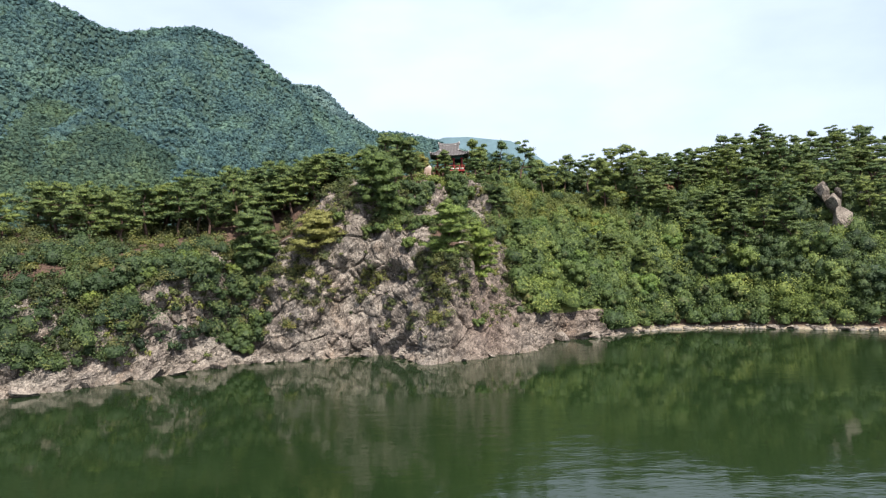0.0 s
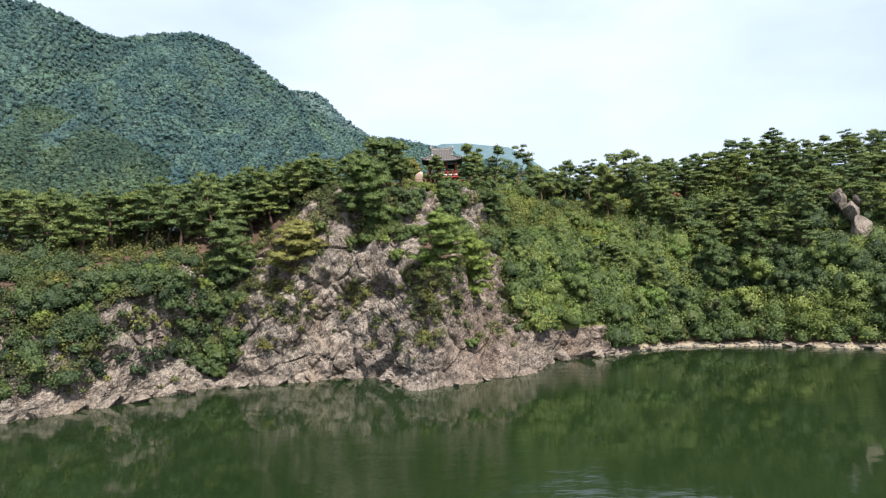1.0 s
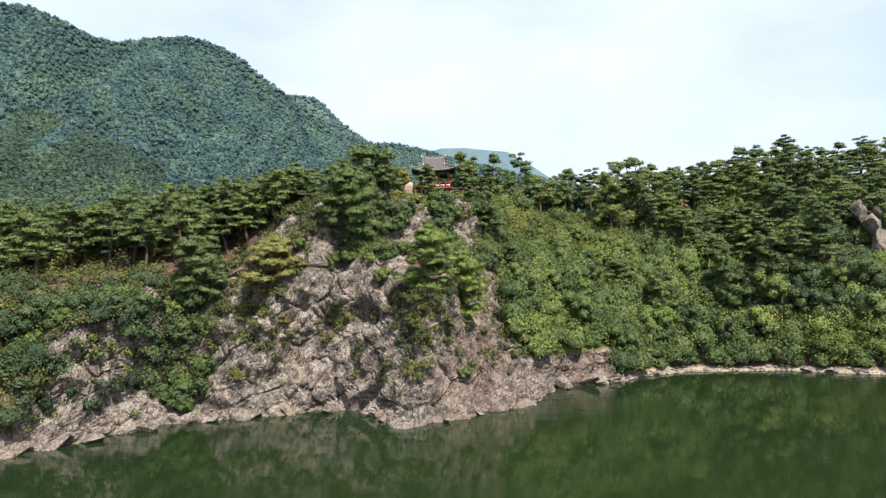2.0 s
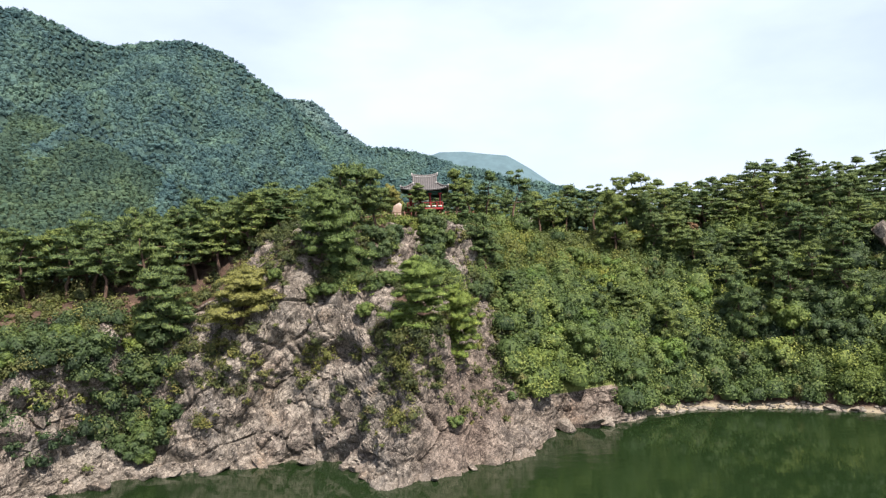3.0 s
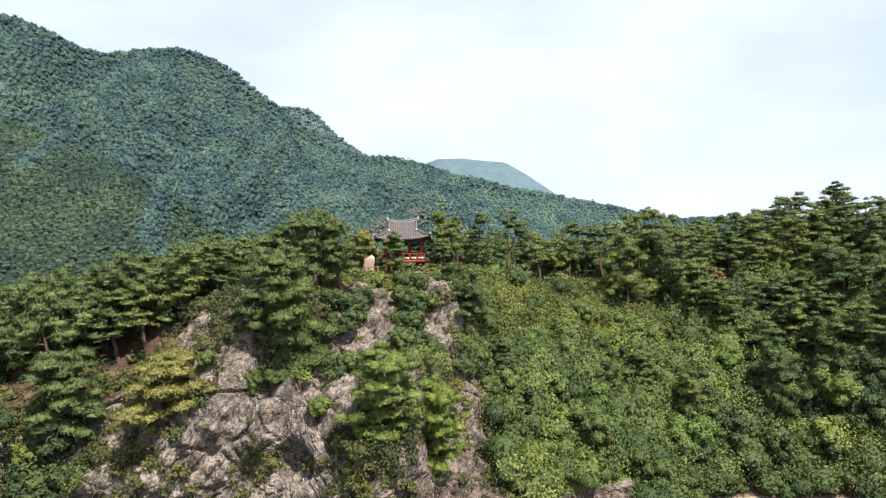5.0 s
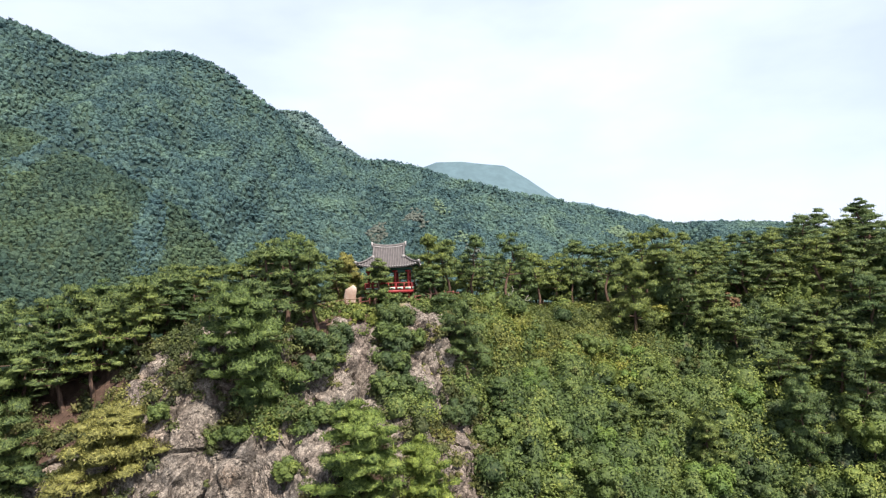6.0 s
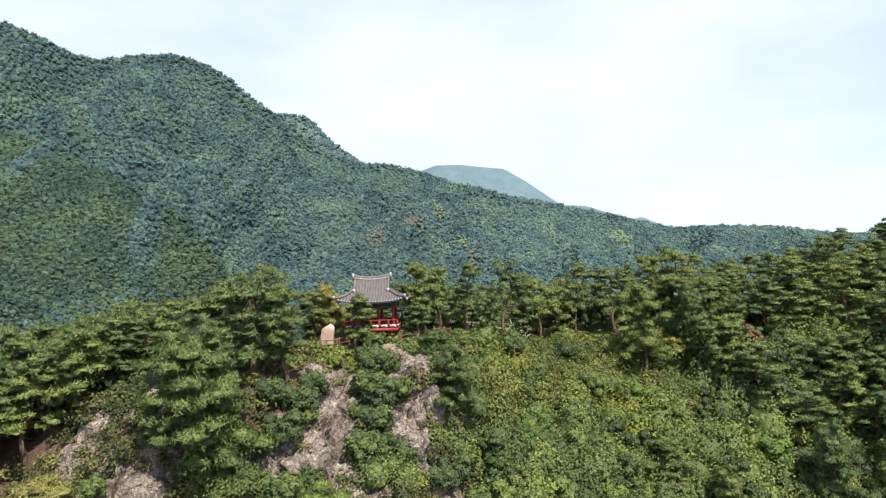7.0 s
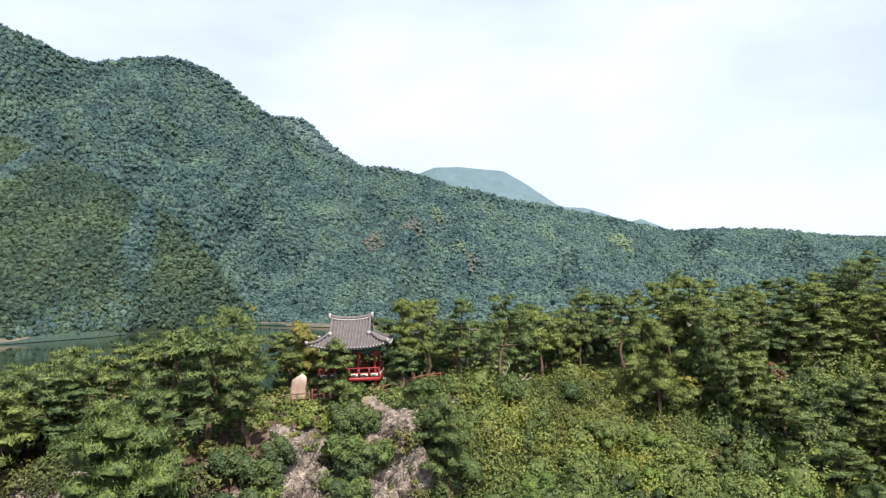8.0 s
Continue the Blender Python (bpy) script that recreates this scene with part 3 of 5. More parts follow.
def make_mountain(name, label, shore, ridge, spacing, seed, relief, floor_mat, tree_mat, bulge=1.25, spur=150.0):
    """A wooded mountain between a shore line and a ridge line: spurs and gullies run down it, crowns stand close on it."""
    rng = np.random.default_rng(seed)
    ridge, shore = np.array(ridge, float), np.array(shore, float)
    nu, nv = 240, 90
    u = np.linspace(0, 1, nu)

    def along(line):
        s = np.r_[0, np.cumsum(np.linalg.norm(np.diff(line[:, :2], axis=0), axis=1))]
        length = s[-1]
        return np.stack([np.interp(u, s / length, line[:, k]) for k in range(line.shape[1])], -1), length

    a, _ = along(np.c_[shore, np.zeros(len(shore))] if shore.shape[1] == 2 else shore)
    b, length = along(ridge)
    v = np.linspace(0, 1.12, nv)
    w = np.minimum(v, 1)
    p = a[:, None] * (1 - v)[None, :, None] + b[:, None] * v[None, :, None]
    p[:, :, 2] = a[:, None, 2] + (b[:, None, 2] - a[:, None, 2]) * (0.25 * w + 0.75 * w ** bulge)[None]
    over = v > 1
    p[:, over] = b[:, None] + np.stack([0 * v[over], (v[over] - 1) * 600, (1 - v[over]) * 700], -1)[None]
    flat = p.reshape(-1, 3)
    tv = np.tile(v, nu)
    bell = np.clip(np.sin(np.pi * np.clip(tv, 0, 1)), 0, 1) ** 0.8
    # spurs: sharp crests along the fall line, which bend and fork on the way down
    s = np.repeat(u * length, nv)
    line = np.stack([s + 60 * smooth_noise(flat, 260.0, seed + 2, 2), 90 * tv, 0 * s], -1)
    crest = 1 - 2.2 * np.abs(smooth_noise(line, spur, seed, 2))
    rib = 1 - 2.2 * np.abs(smooth_noise(line * (1, 1.6, 1) + 500, spur * 0.4, seed + 7, 2))
    tall = np.repeat(np.clip((b[:, 2] - a[:, 2]) / 320, 0.12, 1.15), nv)
    flat[:, 2] += bell * relief * tall * (0.75 * crest + 0.3 * rib - 0.45 + 0.3 * smooth_noise(flat, 75.0, seed + 5, 3))
    flat[:, 2] = np.maximum(flat[:, 2], 0.4 + a[:, 2].min())
    base = thing(name, label, "mountain")
    base["kind"] = "structure"
    strip = np.stack([a + (0, 0, -0.5), a * 0.994 + b * 0.006 + (0, 0, 0.7), a * 0.985 + b * 0.015 + (0, 0, 1.5)], 1)
    strip[:, :, 2] = np.maximum(strip[:, :, 2] - 0.006 * b[:, None, 2], a[:, None, 2] + (-0.5, 0.8, 1.6))
    strip[:, :, 2] += 0.5 * smooth_noise(strip.reshape(-1, 3), 9.0, seed, 3).reshape(nu, 3)
    part("bank", mesh("bank", strip.reshape(-1, 3), grid_faces(nu, 3), [BANK], smooth=True), base)
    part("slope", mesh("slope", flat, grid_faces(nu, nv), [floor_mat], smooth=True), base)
    # one crown to each place of a loose, staggered grid
    p = flat.reshape(nu, nv, 3)
    us, vs = [], []
    cols = int(length / spacing)
    for i in range(cols):
        k = min(int(i / cols * nu), nu - 1)
        run = np.linalg.norm(np.diff(p[k], axis=0), axis=1).sum()
        rows = max(4, int(run / (spacing * 1.05)))
        vs.append((np.arange(rows) + 0.5 * (i % 2)) / rows + rng.uniform(-0.36, 0.36, rows) / rows)
        us.append((i + 0.5 + rng.uniform(-0.4, 0.4, rows)) / cols)
    us, vs = np.concatenate(us), np.concatenate(vs)
    q = sample_grid(p, us, vs)
    keep = (vs > 0.017) & (vs < 0.955)
    for cx, cy, cr, growth, what in CLEARINGS:
        inside = keep & ((q[:, 0] - cx) ** 2 + ((q[:, 1] - cy) * 0.5) ** 2 < cr ** 2)
        keep &= ~inside
        if inside.any():
            m = np.repeat(q[inside], 4, 0)
            m[:, :2] += rng.normal(0, 3.5, (len(m), 2))
            v1, f1, _ = blobs(rng, m + (0, 0, 0.6), rng.uniform(1.0, 2.4, (len(m), 1)) * (1.1, 1.1, 0.9), 6, 2, 1.8, 0.25)
            part("clearing", mesh("clearing", v1, f1, [growth]), base, what)["kind"] = "stuff"
    us, vs, q = us[keep], vs[keep], q[keep]
    n = len(q)
    du = sample_grid(p, us + 0.004, vs) - sample_grid(p, us - 0.004, vs)
    dv = sample_grid(p, us, vs + 0.01) - sample_grid(p, us, vs - 0.01)
    axis = unit(unit(np.cross(du, dv)) * 0.6 + (0, 0, 0.8))
    e1 = unit(np.cross(axis, np.array((0.0, 1.0, 0.2))))
    turn = np.stack([e1, np.cross(axis, e1), axis], 1)
    size = spacing * rng.uniform(0.58, 0.86, n) * rng.choice([0.8, 1.0, 1.2], n)
    q = q - axis * (size * 0.1)[:, None]
    q[:, 2] += np.where((vs > 0.85) & (vs < 0.91), rng.uniform(0, 3.0, n), 0)
    dims = size[:, None] * np.stack([rng.uniform(0.85, 1.1, n), rng.uniform(0.85, 1.1, n), rng.uniform(0.7, 1.15, n)], -1)
    v1, f1, _ = blobs(rng, q, dims * 0.86, 6, 2, 1.75, 0.22, turn)
    crowns = part("crowns", mesh("crowns", v1, f1, [tree_mat], smooth=False), base)
    crowns["kind"] = "stuff"
    d = unit(rng.normal(0, 1, (n, 15, 3)) * (1, 1, 0.7) + (0, 0, 0.5))
    d = np.einsum("nki,nij->nkj", d, turn)
    spot = (q[:, None] + d * size[:, None, None] * rng.uniform(0.8, 1.12, (n, 15, 1))).reshape(-1, 3)
    big = np.repeat(size, 15)[:, None]
    vert, f, nn = leaves(rng, spot, d.reshape(-1, 3), 0.34 * big, 0.3 * big, 0.6, 0.35)
    woods = part("foliage", mesh("foliage", vert, f, [tree_mat], normals=nn), base)
    woods["kind"] = "stuff"
    return base


# open spots in the woods: x, y, radius, growth, label
CLEARINGS = [(-10, 947, 8, OPEN_GRASS, "pale green grassy clearing"), (-38, 886, 11, OPEN_SCRUB, "brownish scrub among rocks"), (-95, 941, 13, OPEN_SCRUB, "brownish scrub among rocks"),
             (229, 931, 15, OPEN_GRASS, "pale green grassy clearing"), (34, 856, 7, OPEN_SCRUB, "brownish scrub among rocks"), (20, 880, 6, OPEN_GRASS, "pale green grassy clearing")]
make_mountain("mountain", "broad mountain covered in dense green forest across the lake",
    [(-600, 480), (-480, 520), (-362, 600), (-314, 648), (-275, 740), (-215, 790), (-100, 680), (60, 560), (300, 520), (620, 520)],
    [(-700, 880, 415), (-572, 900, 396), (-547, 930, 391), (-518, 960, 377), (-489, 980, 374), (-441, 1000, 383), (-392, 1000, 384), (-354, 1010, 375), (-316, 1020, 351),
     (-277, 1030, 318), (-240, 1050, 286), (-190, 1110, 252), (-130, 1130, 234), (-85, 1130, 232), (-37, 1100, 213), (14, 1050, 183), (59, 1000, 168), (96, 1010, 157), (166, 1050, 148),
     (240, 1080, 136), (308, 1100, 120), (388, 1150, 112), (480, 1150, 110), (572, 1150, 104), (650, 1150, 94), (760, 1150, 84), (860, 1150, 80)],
    5.6, 11, 95, SHADE_FLOOR, HAZED_FOREST)
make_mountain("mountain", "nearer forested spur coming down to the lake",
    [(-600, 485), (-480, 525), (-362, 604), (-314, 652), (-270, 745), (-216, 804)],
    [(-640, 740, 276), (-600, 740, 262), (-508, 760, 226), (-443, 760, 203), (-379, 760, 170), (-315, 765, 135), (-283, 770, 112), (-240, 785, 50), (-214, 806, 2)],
    5.0, 14, 40, NEAR_SHADE_FLOOR, FOREST_NEAR, 0.8, 110.0)
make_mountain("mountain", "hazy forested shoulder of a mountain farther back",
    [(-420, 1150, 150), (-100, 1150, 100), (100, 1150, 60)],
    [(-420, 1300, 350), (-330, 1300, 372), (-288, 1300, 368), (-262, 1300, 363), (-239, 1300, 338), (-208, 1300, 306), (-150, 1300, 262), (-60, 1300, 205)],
    7, 12, 8, HAZIER_FOREST, HAZIER_FOREST)


def make_far_hill(name, label, line, depth, mat):
    """A hill so far off that only its outline and haze-blue woods show."""
    line = np.array(line, float)
    xs = np.linspace(line[0, 0], line[-1, 0], 120)
    zs = np.interp(xs, line[:, 0], line[:, 1])
    y0 = line[0, 2]
    rows = []
    for k in range(14):
        w = k / 13
        rows.append(np.stack([xs, np.full(120, y0 - depth * (1 - w)), zs * w ** 0.8], -1))
    p = np.stack(rows, 1)
    f = p.reshape(-1, 3)
    f[:, 2] += smooth_noise(f, 90, 4, 4) * 14 * np.tile(np.sin(np.linspace(0, 1, 14) * np.pi) + 0.25, 120)
    ob = new(name, mesh(name, f, grid_faces(120, 14), [mat], smooth=True))
    tagged(ob, label, "backdrop", kind="structure")


# The blue is distance haze, painted into the woods' base colour.
HAZE_WOODS = plain_material("hazed_woods", (0.09, 0.142, 0.16), 0.95, 0.15, 0.02, 0.2)
make_far_hill("backdrop_1", "pale blue distant hill beyond the mountain", [(-900, 380, 3200), (-420, 470, 3200), (-133, 576, 3200), (-50, 604, 3200), (72, 602, 3200), (275, 575, 3200), (381, 511, 3200), (526, 404, 3200), (800, 260, 3200), (1500, 120, 3200)], 700, HAZE_WOODS)
make_far_hill("backdrop_2", "faint far blue hills on the horizon", [(300, 420, 4000), (708, 480, 4000), (826, 472, 4000), (943, 433, 4000), (1075, 377, 4000), (1161, 395, 4000), (1342, 317, 4000), (1700, 260, 4000), (2600, 230, 4000)], 700, HAZE_WOODS)


# ---- plants ----
def blades(rng, centres, ups, per, length, width, spread):
    """Sprays of narrow needle bunches that stand out and up from the ups."""
    n = len(centres) * per
    c = np.repeat(centres, per, 0)
    out = unit(np.repeat(ups, per, 0))
    u = unit(out + rng.normal(0, spread, (n, 3)))
    t = unit(np.cross(u, rng.normal(0, 1, (n, 3))))
    side = np.cross(u, t)
    ln = length * rng.uniform(0.6, 1.35, (n, 1))
    wd = width * rng.uniform(0.6, 1.35, (n, 1))
    v = np.stack([c + side * wd * 0.5, c - side * wd * 0.5, c + t * ln * 0.95 + u * ln * 0.2 + (0, 0, 0.12) * ln], 1)
    return v.reshape(-1, 3), np.arange(n * 3).reshape(-1, 3), np.repeat(unit(out * 0.65 + u * 0.35), 3, 0)


def pine_meshes(seed, h, spread, bare=0.4, lean=0.0, limbs=11, tufts=34, needles=PINE, droop=0.0, fine=1.0, steps=(0.6, 1.0), plump=0.3):
    """Trunk and crown of a red pine: a crooked trunk, level limbs, flat pads of needles in tiers."""
    rng = np.random.default_rng(seed)
    t = np.linspace(0, 1, 9)
    bend = rng.uniform(-0.06, 0.06, (9, 2)).cumsum(0) * h
    bend -= bend[:1]
    trunk = np.c_[bend[:, 0] + lean * h * t ** 1.3, bend[:, 1] * 0.7, t * h * 0.93 - 0.5 * (t == 0)]
    rad = (0.028 * h + 0.02) * (1 - 0.82 * t)
    wood = [tube(trunk, rad, 6)]
    pads = []
    tiers = max(3, round(limbs / 2.4))
    for k in range(tiers * 3):
        f = bare + (0.95 - bare) * ((k // 3 + 0.3 + rng.uniform(-0.28, 0.28)) / (tiers - 0.4))
        e = (f - bare) / (1 - bare)
        base = np.array([np.interp(f, t, trunk[:, j]) for j in range(3)])
        ang = k * 2.09 + (k // 3) * 0.9 + rng.uniform(-0.5, 0.5)
        out = spread * (1.0 - 0.72 * max(e, 0) ** 2) * rng.uniform(0.5, 0.98)
        d = np.array([math.cos(ang), math.sin(ang), 0])
        rise = h * rng.uniform(0.0, 0.05) - droop * out
        s = np.linspace(0, 1, 5)
        side = np.array([-d[1], d[0], 0]) * rng.uniform(-0.25, 0.25) * out
        limb = base + d * (out * s)[:, None] + side * (s ** 2)[:, None] + np.array([0, 0, 1]) * (rise * np.sin(s * 1.9))[:, None]
        wood.append(tube(limb, 0.009 * h * (1 - 0.8 * s) * (1.1 - 0.5 * f) + 0.012, 4))
        for g in steps:
            c = np.array([np.interp(g, s, limb[:, j]) for j in range(3)])
            size = spread * rng.uniform(0.27, 0.42)
            pads.append((c + rng.normal(0, 0.07 * spread, 3) * (1, 1, 1.2), size))
    top = trunk[-1]
    for _ in range(4):
        pads.append((top + rng.normal(0, 0.16 * spread, 3) * (1, 1, 0.7) + (0, 0, 0.1), spread * rng.uniform(0.18, 0.28)))
    cs, us, hearts, girth = [], [], [], []
    for c, size in pads:
        tilt = rng.normal(0, 0.14, 2)
        for _ in range(2):  # each pad is a few flat lobes that run into one another
            o = rng.normal(0, 0.36, 2) * size
            r = size * rng.uniform(0.55, 0.8)
            lobe = c + (o[0], o[1], o @ tilt + rng.normal(0, 0.05) * size)
            hearts.append(lobe - (0, 0, 0.05 * r)), girth.append((r * 0.72, r * 0.72, r * plump * 0.8))
            m = int(tufts / 2 * rng.uniform(0.8, 1.2))
            a, q = rng.uniform(0, 6.28, m), rng.random(m) ** 0.45
            q *= 1 + 0.16 * np.sin(a * 5 + rng.uniform(0, 6))
            x, y = np.cos(a) * q * r, np.sin(a) * q * r
            z = (plump * 1.15 * np.sqrt(np.maximum(0, 1 - q ** 2)) - 0.1 + rng.normal(0, 0.1, m)) * r + x * tilt[0] + y * tilt[1]
            cs.append(lobe + np.stack([x, y, z], -1))
            us.append(np.stack([x / r * 0.9, y / r * 0.9, 0.95 - 0.75 * q], -1))
    v, f, nn = blades(rng, np.vstack(cs), np.vstack(us), 3, (0.12 * spread ** 0.6 + 0.24) * fine, (0.11 + 0.01 * spread) * fine, 0.38)
    v, f, nn = together((v, f, nn), blobs(rng, np.array(hearts), np.array(girth), 7, 3, 2.3, 0.18))
    wv, wf = join(*wood)
    return mesh("trunk", wv, wf, [BARK], smooth=True), mesh("crown", v, f, [needles], normals=nn)


def make_pine(trunk, crown, label):
    ob = thing("pine_tree", label, "tree", "pines on the headland")
    part("trunk", trunk, ob)
    part("crown", crown, ob)
    return ob


def set_pine(ob, x, y, top, turn, spread_scale=1.0, own=None, first=False, z=None):
    """Stands a pine of unit height at x, y so that its tip comes to the height top."""
    g = height(x, y) if z is None else z
    h = max(2.0, top - g)
    m = Matrix.Translation((x, y, g - 0.15)) @ Matrix.Rotation(turn, 4, "Z") @ Matrix.Diagonal((spread_scale, spread_scale, h / own, 1))
    if first:
        ob.matrix_basis = m
        return ob
    return copy_thing(ob, m @ Matrix.Diagonal((1 / ob.scale.x, 1 / ob.scale.y, 1 / ob.scale.z, 1)))


PINE_KINDS = []  # (thing, height, spread)
for seed, h, s, bare, lean, limbs, tufts, mat, label in (
    (31, 8.0, 3.4, 0.30, 0.05, 11, 42, PINE, "green pine tree with flat layered crown on the headland"),
    (32, 8.0, 3.0, 0.36, -0.06, 10, 42, PINE, "green pine tree with flat layered crown on the headland"),
    (33, 8.0, 2.6, 0.3, 0.03, 10, 42, PINE, "green pine tree with flat layered crown on the headland"),
    (34, 8.0, 3.8, 0.2, -0.04, 12, 42, PINE, "green pine tree with flat layered crown on the headland"),
    (35, 8.0, 2.8, 0.5, 0.08, 8, 46, PINE, "tall pine tree with a bare trunk and high crown"),
    (36, 8.0, 3.2, 0.46, -0.09, 9, 46, PINE, "tall pine tree with a bare trunk and high crown"),
):
    PINE_KINDS.append([make_pine(*pine_meshes(seed, h, s, bare, lean, limbs, tufts + 36, mat, 0.0, 0.64, (0.5, 1.0), 0.24), label), h, s, False])
for seed, h, s, bare, lean, limbs, label in (
    (41, 8.0, 3.4, 0.26, 0.04, 11, "broad green pine tree with layered crown by the cliff edge"),
    (42, 8.0, 3.0, 0.32, -0.06, 10, "broad green pine tree with layered crown by the cliff edge"),
    (43, 8.0, 3.8, 0.18, 0.05, 12, "broad green pine tree with layered crown by the cliff edge"),
    (44, 8.0, 2.6, 0.34, 0.10, 10, "slender green pine tree with layered crown by the cliff edge"),
):
    PINE_KINDS.append([make_pine(*pine_meshes(seed, h, s, bare, lean, limbs, 250, PINE, 0.0, 0.44, (0.35, 0.68, 1.0), 0.24), label), h, s, False])
PINE_KINDS.append([make_pine(*pine_meshes(45, 8.0, 3.8, 0.14, 0.04, 14, 260, PINE_LIGHT, 0.0, 0.44, (0.35, 0.68, 1.0), 0.24), "light yellow-green layered pine at the cliff edge"), 8.0, 3.8, False])
PINE_KINDS.append([make_pine(*pine_meshes(46, 8.0, 4.2, 0.06, 0.03, 17, 260, PINE_LUSH, 0.04, 0.44, (0.35, 0.68, 1.0), 0.28), "dense bright green layered pine rooted in the cliff"), 8.0, 4.2, False])

# pines that stand out by themselves: x, y, tip height, crown radius, kind
rng = np.random.default_rng(5)
LONE = [
    (-0.4, 93.6, 21.6, 4.1, 11), (3.9, 96.0, 18.4, 3.0, 11), (-9.2, 101.8, 30.4, 4.9, 10), (-6.0, 108.4, 33.6, 2.7, 7), 
    (4.8, 122.4, 35.6, 2.5, 7), (9.4, 125.5, 35.4, 2.8, 5), (6.6, 124.8, 35.0, 2.4, 4), (13.2, 126.4, 35.6, 2.9, 4), (18.6, 138.0, 33.6, 3.2, 5),
    (28.6, 140.4, 34.6, 3.2, 4), (24.6, 143.5, 35.2, 2.8, 5), (30.6, 132.0, 32.8, 3.6, 6), (45.2, 120.2, 18.6, 3.3, 6), (29.2, 120.4, 17.2, 3.6, 7), (7.8, 112.6, 28.0, 2.7, 7),
    (-28.9, 96.6, 21.8, 4.2, 8), (12.0, 112.5, 20.0, 2.0, 9), (34.2, 119.5, 15.0, 2.8, 6), (-6.0, 121.6, 33.0, 2.4, 0), (-9.4, 118.4, 33.4, 2.8, 1), (1.0, 125.5, 33.0, 2.4, 2), (53.5, 120.8, 20.5, 3.2, 1),
    (-3.2, 127.5, 33.0, 2.4, 1), (-7.2, 127.0, 32.4, 2.6, 3), (2.6, 129.0, 33.6, 2.6, 0), (-11.5, 123.5, 32.2, 2.8, 2), (-14.5, 119.5, 31.8, 2.8, 3),
    (8.5, 131.5, 33.0, 2.6, 1), (12.0, 133.5, 33.4, 2.6, 3), (15.6, 136.5, 33.2, 2.8, 0), (21.5, 141.5, 33.4, 2.8, 3),
    (-22.1, 105.8, 30.7, 3.4, 0), (-18.4, 108.4, 30.6, 3.0, 1), (-32.3, 100.2, 28.6, 3.6, 3), (-41.0, 103.2, 28.9, 3.4, 3),
]
PLACED = []


def add_pine(x, y, top, radius, kind, z=None):
    k = PINE_KINDS[kind]
    set_pine(k[0], x, y, top, rng.uniform(0, 6.28), radius / k[2] * 0.92, k[1], not k[3], z)
    k[3] = True
    PLACED.append((x, y))


for row in LONE:
    add_pine(*row)
yellow = make_pine(*pine_meshes(51, 6.0, 3.6, 0.22, 0.05, 12, 250, PINE_YELLOW, 0.0, 0.44, (0.35, 0.68, 1.0), 0.24), "yellowish green pine leaning out over the cliff")
set_pine(yellow, -20.2, 96.8, 21.2, 0.6, 1.25, 6.0, True)
set_pine(yellow, -5.4, 123.4, 33.6, 2.0, 0.62, 6.0)
PLACED += [(-19.6, 97.6), (-5.4, 123.4)]
small = make_pine(*pine_meshes(61, 5.0, 1.75, 0.16, 0.10, 13, 130, PINE, 0.05, 0.45, (0.45, 1.0), 0.4), "small dense pine growing in front of the pavilion")
set_pine(small, -1.5, 114.9, 32.7, 0.0, 1.2, 5.0, True)
set_pine(small, 4.4, 117.4, 31.6, 0.7, 1.15, 5.0)


def fill(x0, x1, y0, y1, count, gap, tall, wide, inside=lambda x, y: True, kinds=(0, 1, 2, 3, 4, 5)):
    tries = 0
    while count > 0 and tries < 4000:
        tries += 1
        x, y = rng.uniform(x0, x1), rng.uniform(y0, y1)
        if not inside(x, y) or any((x - a) ** 2 + (y - b) ** 2 < gap ** 2 for a, b in PLACED):
            continue
        add_pine(x, y, height(x, y) + rng.uniform(*tall), rng.uniform(*wide), int(rng.choice(kinds)))
        count -= 1


# the bare slab on the right-hand hillside stays clear of trees
PLACED += [(66.0 + 2.4 * (k % 4), 113.5 + 2.6 * (k // 4)) for k in range(16)]
# the wood on the headland's back and on the right-hand hill
fill(-34, -9, 103, 120, 44, 2.2, (6.8, 8.8), (2.7, 3.7), lambda x, y: not (-25 < x < -11 and y < 109 + 0.12 * (x + 18)) and not (x > -16 and y > 108.5 and y < 113.5))
fill(-64, -34, 80, 118, 44, 2.7, (6.5, 8.8), (2.7, 3.8), lambda x, y: y > 60 - x * 0.62 and y > (98 if x > -47 else 86))
fill(-110, -62, 76, 112, 12, 5.5, (6.5, 9.0), (3.0, 4.2))
fill(2, 40, 128, 158, 34, 2.8, (7.5, 9.5), (2.6, 3.5), lambda x, y: not (11 < x < 36 and y < 141))
fill(37, 92, 114, 158, 88, 2.9, (6.0, 8.4), (2.8, 3.9), lambda x, y: y > 128 - max(0, x - 40) * 0.34)
fill(44, 84, 112, 127, 14, 3.6, (5.0, 7.5), (2.6, 3.6), lambda x, y: height(x, y) > 13.5)
fill(92, 125, 112, 156, 12, 5.0, (7.0, 9.0), (3.2, 4.2))


def surface_points(rng, weight, count):
    """Random places on the headland, with normals; weight(x, y, z, rock) from 0 to 1."""
    p, n = LAND[:-1, :-1].reshape(-1, 3), LAND_N[:-1, :-1].reshape(-1, 3)
    du = np.linalg.norm(LAND[1:, :-1] - LAND[:-1, :-1], axis=2)
    dv = np.linalg.norm(LAND[:-1, 1:] - LAND[:-1, :-1], axis=2)
    w = (du * dv).ravel() * np.clip(weight(p[:, 0], p[:, 1], p[:, 2], LAND_ROCK[:-1, :-1].ravel(), n[:, 2]), 0, 1)
    i = rng.choice(len(p), count, p=w / w.sum())
    return p[i] + rng.normal(0, 0.12, (count, 3)) * (1, 1, 0), n[i]


